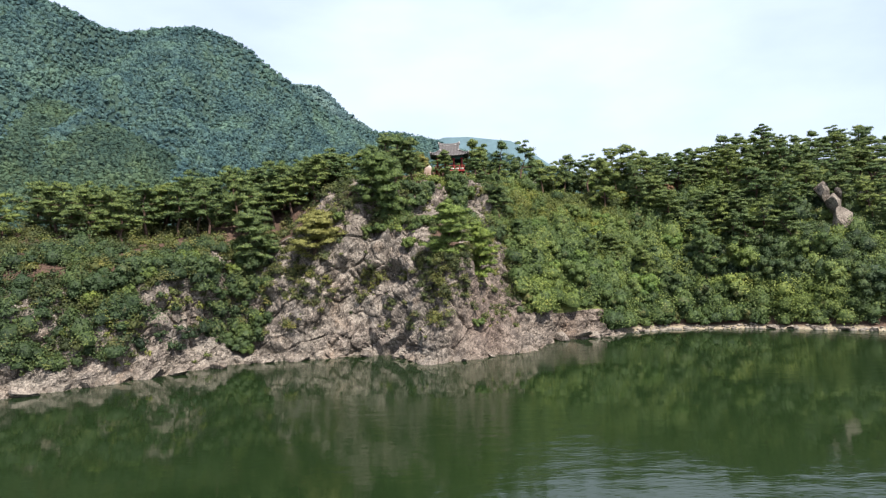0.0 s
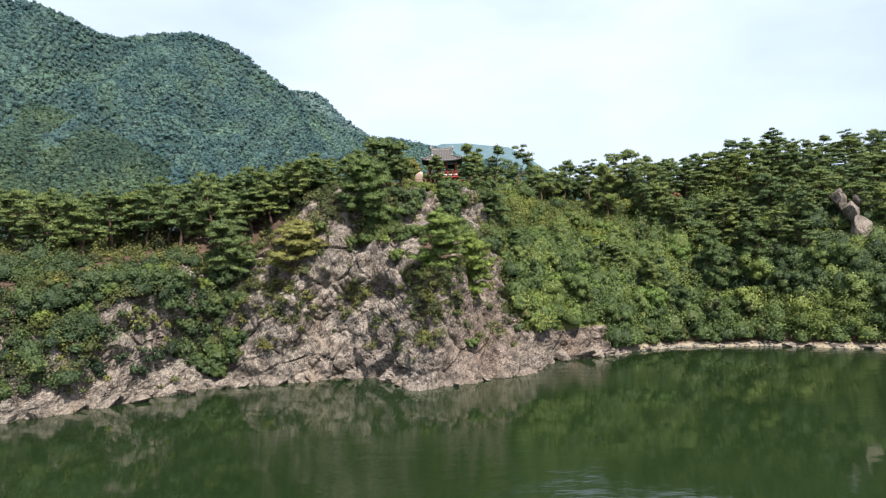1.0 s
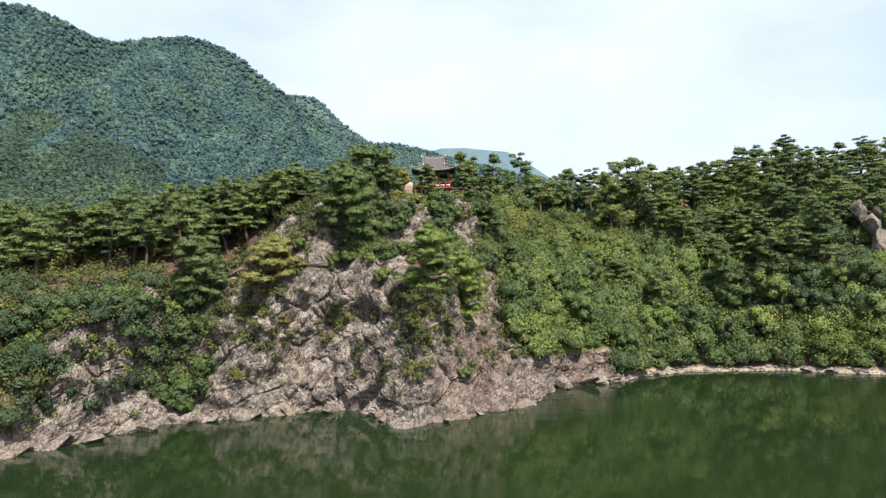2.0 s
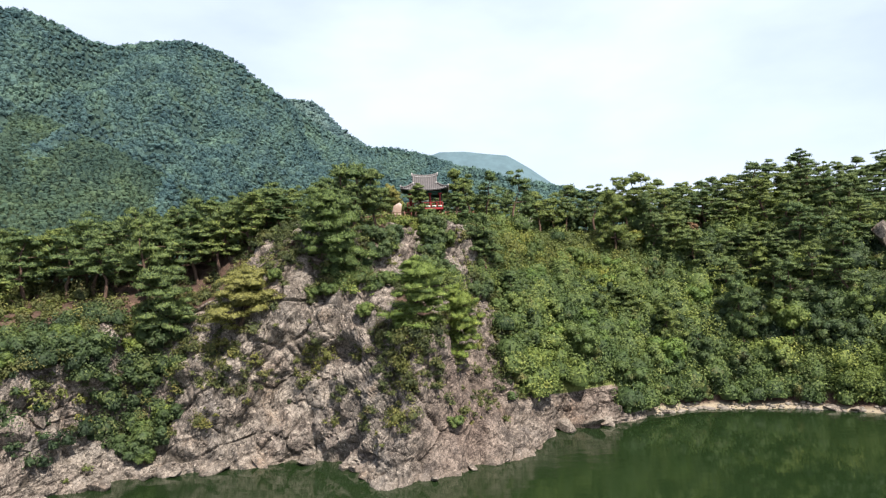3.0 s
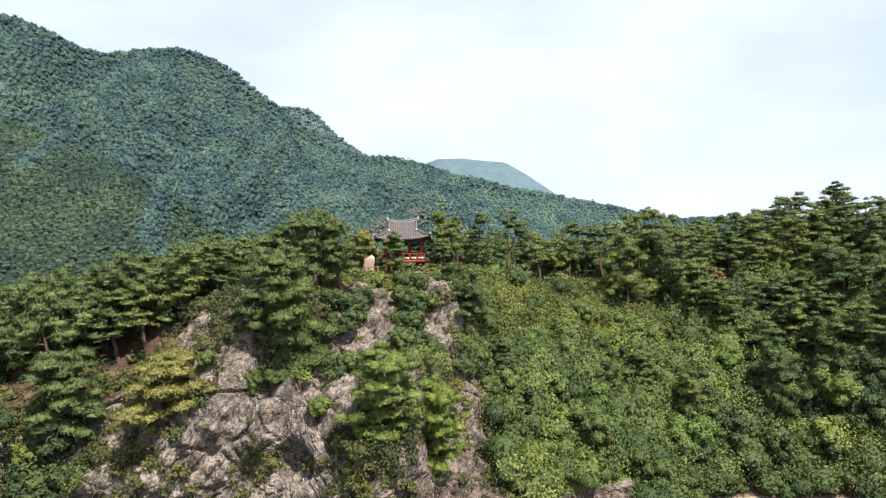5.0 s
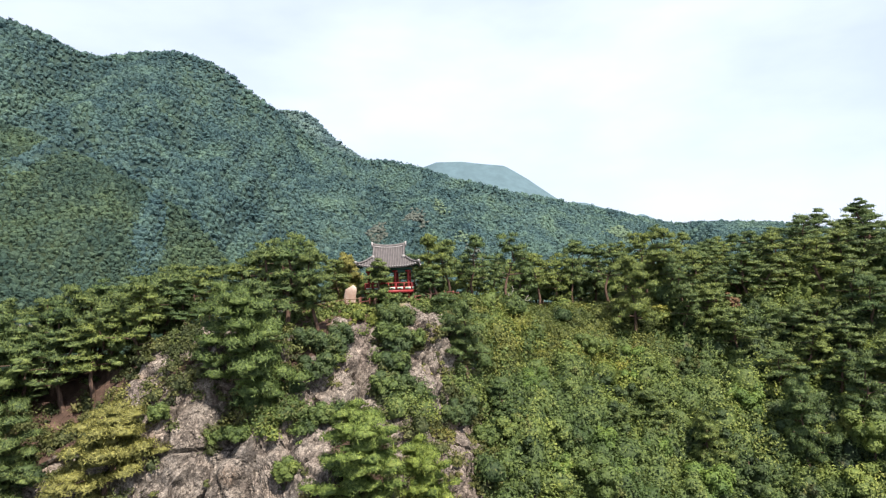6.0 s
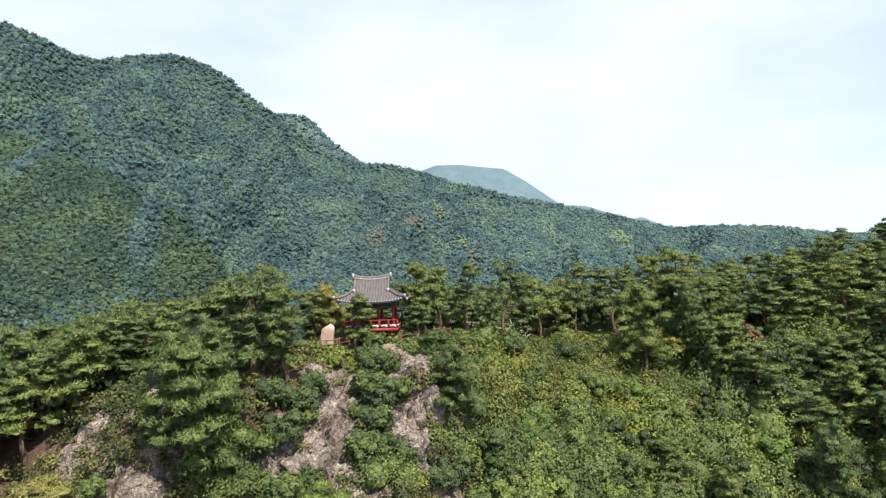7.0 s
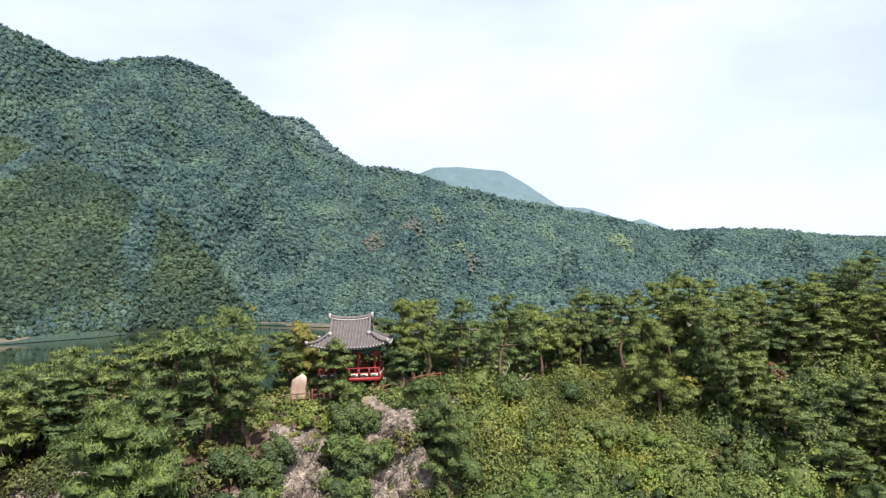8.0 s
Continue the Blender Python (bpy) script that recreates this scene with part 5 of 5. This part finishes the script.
for k, (x, y, size, st) in enumerate([(-4.4, 103.4, 1.5, (0.9, 0.9, 1.6)), (-3.2, 102.4, 1.1, (1, 0.8, 1.2)), (-13.4, 102.6, 1.5, (0.75, 0.8, 1.5)), (-12.2, 101.8, 1.0, (0.9, 0.8, 1.4)), (-2.5, 109.4, 1.3, (1.0, 0.7, 1.5)), (-1.2, 108.6, 1.2, (0.9, 0.7, 1.4)), (3.3, 114.2, 1.1, (0.8, 0.7, 1.6)), (4.5, 111.4, 1.3, (0.8, 0.7, 1.6)), (3.7, 110.2, 1.0, (0.8, 0.8, 1.5)), (6.4, 108.6, 1.7, (1, 1, 1.3)), (7.4, 106.2, 1.5, (0.9, 1, 1.2)),
        (0.4, 113.4, 1.3, (1.1, 0.8, 1.2)), (38.7, 131.4, 1.2, (1, 1, 1.2)), (-36.8, 86.8, 1.3, (0.8, 0.7, 1.3)), (-38.8, 84.8, 2.2, (1.1, 0.7, 1.3))]):
    set_boulder(k, x, y, height(x, y) + 0.1, size, (rng.uniform(-12, 12), rng.uniform(-12, 12), rng.uniform(0, 360)), "weathered granite outcrop standing out of the slope", "rock_outcrop", st)
for k, (x, y, z, size, st) in enumerate([(68.8, 123.6, 23.8, 3.0, (0.55, 0.8, 1.9)), (69.6, 122.0, 21.0, 3.4, (0.6, 0.8, 1.9)), (70.2, 120.4, 18.0, 3.3, (0.8, 0.8, 1.7)), (71.4, 118.8, 14.8, 2.6, (0.8, 0.8, 1.5)), (71.2, 123.2, 22.6, 2.0, (0.5, 0.7, 1.8)), (76.0, 124.0, 22.5, 2.4, (0.9, 0.8, 1.2))]):
    set_boulder(k, x, y, z, size, (0, -14, 12 * k - 20), "bare grey rock slab leaning out of the wooded hillside", "rock_outcrop", st)


def beach_stones():
    rng = np.random.default_rng(44)
    bm = bmesh.new()
    bmesh.ops.create_icosphere(bm, subdivisions=1, radius=1)
    ico = np.array([x.co for x in bm.verts])
    tri = np.array([[x.index for x in t.verts] for t in bm.faces])
    bm.free()
    st = np.array([s[0] for s in SECTIONS], float)
    sy = np.array([s[1] for s in SECTIONS], float)
    n = 260
    x = rng.uniform(25.5, 80, n)
    y = np.interp(x, st, sy) + rng.uniform(-0.5, 1.3, n)
    z = np.array([max(0.0, height(a, b)) for a, b in zip(x, y)])
    r = 0.12 + 0.4 * rng.random(n) ** 3
    v = ico[None] * (1 + rng.uniform(-0.3, 0.25, (n, len(ico), 1))) * (r[:, None] * np.array([1.3, 1.0, 0.7]))[:, None]
    v += np.stack([x, y, z + 0.05], -1)[:, None]
    f = tri[None] + (np.arange(n) * len(ico))[:, None, None]
    tagged(new("shore_stones", mesh("shore_stones", v.reshape(-1, 3), f.reshape(-1, 3), [BEACH_STONE])), "pale stones strewn along the shore", "stones", kind="stuff")


BEACH_STONE = plain_material("shore_stone", (0.22, 0.19, 0.155), 0.9, 0.35, 1.2, 0.4)
beach_stones()

# ---- the pavilion ----
RED = plain_material("red_paint", (0.24, 0.028, 0.024), 0.55, 0.2, 2.0)
REDRAIL = plain_material("red_rail_paint", (0.25, 0.028, 0.028), 0.55, 0.2, 2.0)
GREENPAINT = plain_material("green_paint", (0.03, 0.085, 0.065), 0.6, 0.3, 4.0)
CREAM = plain_material("pale_green_panel", (0.52, 0.62, 0.5), 0.6, 0.15, 4.0)
TILE = plain_material("grey_roof_tile", (0.10, 0.09, 0.088), 0.75, 0.3, 2.5, 0.4)
TILEROW = plain_material("grey_round_tile", (0.125, 0.112, 0.108), 0.7, 0.3, 3.0, 0.4)
MORTAR = plain_material("white_ridge_mortar", (0.33, 0.31, 0.295), 0.8, 0.15, 3.0)
WOODFLOOR = plain_material("brown_floor_boards", (0.20, 0.12, 0.07), 0.7, 0.25, 2.0)
STONEBASE = plain_material("cut_stone", (0.24, 0.22, 0.2), 0.85, 0.2, 3.0)
A, B, XG, EAVE, RISE = 3.38, 2.9, 1.72, 3.65, 2.3  # half length and depth of the roof, gable, eave height, rise


def roof_z(x, y):
    ax, ay = abs(x), abs(y)
    front = (max(0.0, B - ay) / B) ** 1.3
    end = (max(0.0, A - ax) / B) ** 1.3 if ax > XG else 9
    lift = 0.34 * (ax / A) ** 3 * (ay / B) ** 2 + 0.1 * (ax / A) ** 4 + 0.08 * (ax / XG) ** 2 * (ay < 0.4) * (ax <= XG)
    return EAVE + RISE * min(front, end) + lift


def make_pavilion():
    pav = thing("pavilion", "wooden pavilion with grey tiled roof and red railings on the clifftop", "pavilion")
    pav.matrix_basis = pose(-0.1, 119.1, 28.1, 0, 0, 1.0)
    hx, hy = 2.15, 1.85
    for x in (-hx, -0.72, 0.72, hx):
        for y in (-hy, hy):
            part("base_stone", mesh("base_stone", *box(x - 0.2, y - 0.2, -0.6, x + 0.2, y + 0.2, 0.14), [STONEBASE]), pav)
            t = np.linspace(0.14, EAVE - 0.35, 6)
            part("column", mesh("column", *tube(np.c_[np.full(6, x), np.full(6, y), t], np.linspace(0.15, 0.13, 6), 12), [RED], True), pav)
    part("floor", mesh("floor", *box(-hx - 0.35, -hy - 0.35, 0.92, hx + 0.35, hy + 0.35, 1.06), [WOODFLOOR]), pav)
    ex, ey = hx + 0.38, hy + 0.38
    for x0, y0, x1, y1 in ((-ex, -ey, ex, -ey), (-ex, ey, ex, ey), (-ex, -ey, -ex, ey), (ex, -ey, ex, ey)):
        along = abs(x1 - x0) > 0.1
        fx, fy = (0, 0.05) if along else (0.05, 0)
        part("floor_edge_board", mesh("floor_edge_board", *box(x0 - fx, y0 - fy, 0.82, x1 + fx, y1 + fy, 1.12), [REDRAIL]), pav)
        if along and y0 > 0:
            steps = 6
        else:
            steps = 6 if along else 5
        for k in range(steps):
            f0, f1 = (k + 0.06) / steps, (k + 0.94) / steps
            a0, b0 = x0 + (x1 - x0) * f0, y0 + (y1 - y0) * f0
            a1, b1 = x0 + (x1 - x0) * f1, y0 + (y1 - y0) * f1
            panel = part("railing_panel", mesh("railing_panel", *box(a0 - fx * 0.6, b0 - fy * 0.6, 1.125, a1 + fx * 0.6, b1 + fy * 0.6, 1.50), [REDRAIL]), pav)
            m0, m1 = 0.5 * (a0 + a1), 0.5 * (b0 + b1)
            w = 0.30
            part("panel_inlay", mesh("panel_inlay", *box(m0 - (w if along else 0.05), m1 - (0.05 if along else w), 1.2, m0 + (w if along else 0.05), m1 + (0.05 if along else w), 1.43), [CREAM]), panel, "pale green painted inlay")
            part("inlay_opening", mesh("inlay_opening", *box(m0 - (0.14 if along else 0.056), m1 - (0.056 if along else 0.14), 1.27, m0 + (0.14 if along else 0.056), m1 + (0.056 if along else 0.14), 1.36), [GREENPAINT]), panel, "dark green oval cut")
            part("railing_post", mesh("railing_post", *box(x0 + (x1 - x0) * k / steps - 0.045, y0 + (y1 - y0) * k / steps - 0.045, 1.125, x0 + (x1 - x0) * k / steps + 0.045, y0 + (y1 - y0) * k / steps + 0.045, 1.86), [REDRAIL]), pav)
        part("handrail", mesh("handrail", *tube([(x0, y0, 1.88), ((x0 + x1) / 2, (y0 + y1) / 2, 1.88), (x1, y1, 1.88)], 0.055, 8), [REDRAIL], True), pav)
    for z0, z1, mat, name in ((EAVE - 0.62, EAVE - 0.36, GREENPAINT, "tie_beam"), (EAVE - 0.33, EAVE - 0.12, GREENPAINT, "purlin")):
        for sx, sy, along in ((0, -hy, True), (0, hy, True), (-hx, 0, False), (hx, 0, False)):
            if along:
                part(name, mesh(name, *box(-hx - 0.3, sy - 0.09, z0, hx + 0.3, sy + 0.09, z1), [mat]), pav)
            else:
                part(name, mesh(name, *box(sx - 0.09, -hy + 0.1, z0, sx + 0.09, hy - 0.1, z1), [mat]), pav)
    for x in (-hx, -0.72, 0.72, hx):
        for y in (-hy, hy):
            o = math.copysign(0.16, y)
            part("bracket", mesh("bracket", *box(x - 0.28, y + o - 0.07, EAVE - 0.58, x + 0.28, y + o + 0.07, EAVE - 0.40), [REDRAIL]), pav)
    # rafters under the eaves
    for k in range(17):
        x = -A + 0.35 + k * (2 * A - 0.7) / 16
        for s in (-1, 1):
            y1, y0 = s * (B - 0.12), s * (B - 1.5)
            part("rafter", mesh("rafter", *tube([(x * 0.9, y0, roof_z(x * 0.9, y0) - 0.3), (x, y1, roof_z(x, y1) - 0.14)], 0.05, 6), [GREENPAINT], True), pav)
    for k in range(11):
        y = -B + 0.6 + k * (2 * B - 1.2) / 10
        for s in (-1, 1):
            x1, x0 = s * (A - 0.12), s * (A - 1.5)
            part("rafter", mesh("rafter", *tube([(x0, y * 0.9, roof_z(x0, y * 0.9) - 0.3), (x1, y, roof_z(x1, y) - 0.14)], 0.05, 6), [GREENPAINT], True), pav)
    # roof deck with thickness; the gables stand upright between the two columns of points at the gable line
    gx = np.r_[np.linspace(-A, -XG - 0.001, 12), np.linspace(-XG, XG, 19), np.linspace(XG + 0.001, A, 12)]
    gy = np.linspace(-B, B, 31)
    top = np.array([[(x, y, roof_z(x, y)) for y in gy] for x in gx])
    n0, n1 = len(gx), len(gy)
    under = top.copy()
    under[:, :, 2] = np.minimum(under[:, :, 2] - 0.12, EAVE + 0.55 + 0.3 * (np.abs(gx)[:, None] / A) ** 3)
    ft = grid_faces(n0, n1)
    v = np.vstack([top.reshape(-1, 3), under.reshape(-1, 3)])
    f = [ft, ft[:, ::-1] + n0 * n1]
    idx = np.arange(n0 * n1).reshape(n0, n1)
    for edge in (idx[0], idx[-1], idx[:, 0], idx[:, -1]):
        f.append(np.stack([edge[:-1], edge[1:], edge[1:] + n0 * n1, edge[:-1] + n0 * n1], -1))
    roof = part("roof", mesh("roof", v, np.vstack(f), [TILE]), pav, "curved grey clay tile roof")
    # rows of round tiles
    def row(pts):
        part("tile_rib", mesh("tile_rib", *tube(pts, 0.072, 6), [TILEROW], True), roof)
        p, q = np.array(pts[-1]), np.array(pts[-2])
        d = (p - q) / np.linalg.norm(p - q)
        part("tile_end", mesh("tile_end", *tube([p - d * 0.02, p + d * 0.03, p + d * 0.031], (0.085, 0.085, 0.001), 8), [MORTAR]), roof, "pale round end tile")
    for k in range(25):
        x = -A + 0.12 + k * (2 * A - 0.24) / 24
        y0 = 0.1 if abs(x) <= XG else B - (A - abs(x))
        for s in (-1, 1):
            ys = np.linspace(y0, B + 0.05, 8)
            if B - y0 > 0.15:
                row([(x, s * y, roof_z(x, s * min(y, B)) + 0.02) for y in ys])
    for k in range(21):
        y = -B + 0.12 + k * (2 * B - 0.24) / 20
        x0 = XG + 0.05 if abs(y) <= B - (A - XG) else A - (B - abs(y))
        for s in (-1, 1):
            xs = np.linspace(x0, A + 0.05, 7)
            if A - x0 > 0.15:
                row([(s * x, y, roof_z(s * min(x, A), y) + 0.02) for x in xs])
    # ridges
    xs = np.linspace(-XG - 0.12, XG + 0.12, 13)
    def bar(name, pts, w, h, mat, label=""):
        pts = np.array(pts, float)
        d = np.gradient(pts, axis=0)
        side = np.stack([-d[:, 1], d[:, 0], np.zeros(len(d))], -1)
        side /= np.linalg.norm(side, axis=1)[:, None] + 1e-9
        up = np.array([0, 0, 1.0])
        ring = np.stack([pts - side * w, pts + side * w, pts + side * w * 0.7 + up * h, pts - side * w * 0.7 + up * h], 1)
        n = len(pts)
        i = np.arange(n * 4).reshape(n, 4)
        j = np.roll(i, -1, 1)
        f = np.vstack([np.stack([i[:-1], j[:-1], j[1:], i[1:]], -1).reshape(-1, 4), i[:1, ::-1], i[-1:]])
        return part(name, mesh(name, ring.reshape(-1, 3), f, [mat]), roof, label)
    ridge_z = lambda x: EAVE + RISE + 0.2 * (abs(x) / XG) ** 2.2
    bar("main_ridge", [(x, 0, ridge_z(x) - 0.1) for x in xs], 0.13, 0.34, TILEROW)
    bar("ridge_mortar", [(x, 0, ridge_z(x) - 0.13) for x in xs], 0.17, 0.12, MORTAR, "white mortar band below the ridge")
    for sx in (-1, 1):
        part("ridge_end_tile", mesh("ridge_end_tile", *box(sx * (XG + 0.14) - 0.09, -0.17, EAVE + RISE - 0.05, sx * (XG + 0.14) + 0.09, 0.17, EAVE + RISE + 0.56), [MORTAR]), roof, "white upturned end tile")
        part("gable_board", mesh("gable_board", *join(box(sx * XG - 0.03, -0.9, EAVE + RISE * 0.5, sx * XG + 0.03, 0.9, EAVE + RISE * 0.62), box(sx * XG - 0.035, -0.45, EAVE + RISE * 0.62, sx * XG + 0.035, 0.45, EAVE + RISE * 0.8)), [GREENPAINT]), roof)
        for sy in (-1, 1):
            ye = B - (A - XG)
            ys = np.linspace(0.08, ye + 0.12, 8)
            bar("descending_ridge", [(sx * (XG - 0.06), sy * y, roof_z(XG, y) + 0.0) for y in ys], 0.12, 0.26, TILEROW)
            part("ridge_end_tile", mesh("ridge_end_tile", *box(sx * (XG - 0.06) - 0.14, sy * (ye + 0.18) - 0.07, roof_z(XG, ye + 0.18) - 0.02, sx * (XG - 0.06) + 0.14, sy * (ye + 0.18) + 0.07, roof_z(XG, ye + 0.18) + 0.33), [MORTAR]), roof, "white end tile")
            ts = np.linspace(0, 1, 9)
            hip = [(sx * (XG + (A - XG) * t), sy * (ye + (B - ye) * t), 0) for t in ts]
            bar("hip_ridge", [(x, y, roof_z(x * 0.999, y * 0.999) + 0.02) for x, y, _ in hip], 0.12, 0.2, TILEROW)
            part("ridge_end_tile", mesh("ridge_end_tile", *box(sx * A - 0.13, sy * B - 0.13, roof_z(A, B) - 0.02, sx * A + 0.09, sy * B + 0.09, roof_z(A, B) + 0.27), [MORTAR]), roof, "white corner end tile")
    # stone steps at the side
    for k in range(3):
        part("step", mesh("step", *box(ex + 0.1 + 0.3 * k, -0.6, -0.2, ex + 0.4 + 0.3 * k, 0.6, 0.75 - 0.25 * k), [STONEBASE]), pav)
    return pav


make_pavilion()


def make_stele(x, y):
    n = Nodes("pale_standing_stone", 0.85, 0.25)
    c = n.ramp(n.noise(1.1, 5, 0.65), (0.35, (0.36, 0.24, 0.18)), (0.55, (0.47, 0.36, 0.29)), (0.7, (0.54, 0.46, 0.40)))
    n.colour(c)
    n.bump(n.noise(5.0, 6, 0.7), 0.6, 0.06)
    v = []
    rings = 12
    for k in range(rings):
        t = k / (rings - 1)
        w = 0.56 * (1 - 0.12 * t) * (1 if t < 0.86 else math.sqrt(max(0.03, 1 - ((t - 0.86) / 0.16) ** 2)))
        for a in np.linspace(0, 2 * np.pi, 14, endpoint=False):
            c, s = math.cos(a), math.sin(a)
            r = 1 / max(abs(c), abs(s)) ** 0.55
            v.append((w * c * r * 0.92 + 0.12 * t, 0.45 * w * s * r, -0.3 + 2.15 * t + 0.14 * c * t))
    v = np.array(v)
    v += 0.05 * np.stack([smooth_noise(v, 0.5, q, 2) for q in (1, 2, 3)], -1)
    i = np.arange(rings * 14).reshape(rings, 14)
    j = np.roll(i, -1, 1)
    f = np.vstack([np.stack([i[:-1], j[:-1], j[1:], i[1:]], -1).reshape(-1, 4), [[i[-1, a], i[-1, (a + 1) % 14], i[-1, (13 - a - 1) % 14], i[-1, 13 - a]] for a in range(6)]])
    ob = new("standing_stone", mesh("standing_stone", v, f, [n.mat], smooth=True))
    ob.matrix_basis = pose(x, y, height(x, y) - 0.05, 0, 2, -6) @ Matrix.Diagonal((1.35, 1.2, 1.2, 1))
    tagged(ob, "pale pink upright memorial stone beside the path", "stone monument")


make_stele(-4.1, 115.2)
FENCEWOOD = plain_material("brown_fence_wood", (0.15, 0.092, 0.058), 0.8, 0.3, 4.0)
FENCERED = plain_material("reddish_fence_wood", (0.17, 0.062, 0.045), 0.75, 0.3, 4.0)


def make_fence(points, mat, label):
    """Posts with two round rails along a line on the ground."""
    ob = thing("fence", label, "fence", "wooden fences along the path")
    pts = [np.array((x, y, height(x, y))) for x, y in points]
    for p in pts:
        part("post", mesh("post", *tube([p + (0, 0, -0.4), p + (0, 0, 0.5), p + (0, 0, 0.98), p + (0, 0, 1.02)], (0.075, 0.075, 0.07, 0.02), 8), [mat], True), ob)
    for p, q in zip(pts[:-1], pts[1:]):
        for h in (0.45, 0.85):
            part("rail", mesh("rail", *tube([p + (0, 0, h), (p + q) / 2 + (0, 0, h - 0.02), q + (0, 0, h)], 0.05, 6), [mat], True), ob)


make_fence([(-15.0, 109.5), (-13.2, 110.4), (-11.4, 111.2), (-9.6, 112.0), (-7.8, 112.9), (-6.0, 113.6), (-4.3, 114.0), (-2.9, 114.3)], FENCEWOOD, "brown wooden post-and-rail fence beside the path")
make_fence([(-2.9, 115.4), (-2.0, 115.7), (-1.1, 115.9)], FENCERED, "short reddish wooden fence in front of the pavilion")
make_fence([(2.8, 116.5), (3.9, 117.7), (4.9, 118.9), (5.9, 120.1), (6.9, 121.3), (7.5, 122.8)], FENCERED, "reddish wooden fence along the cliff-top path")
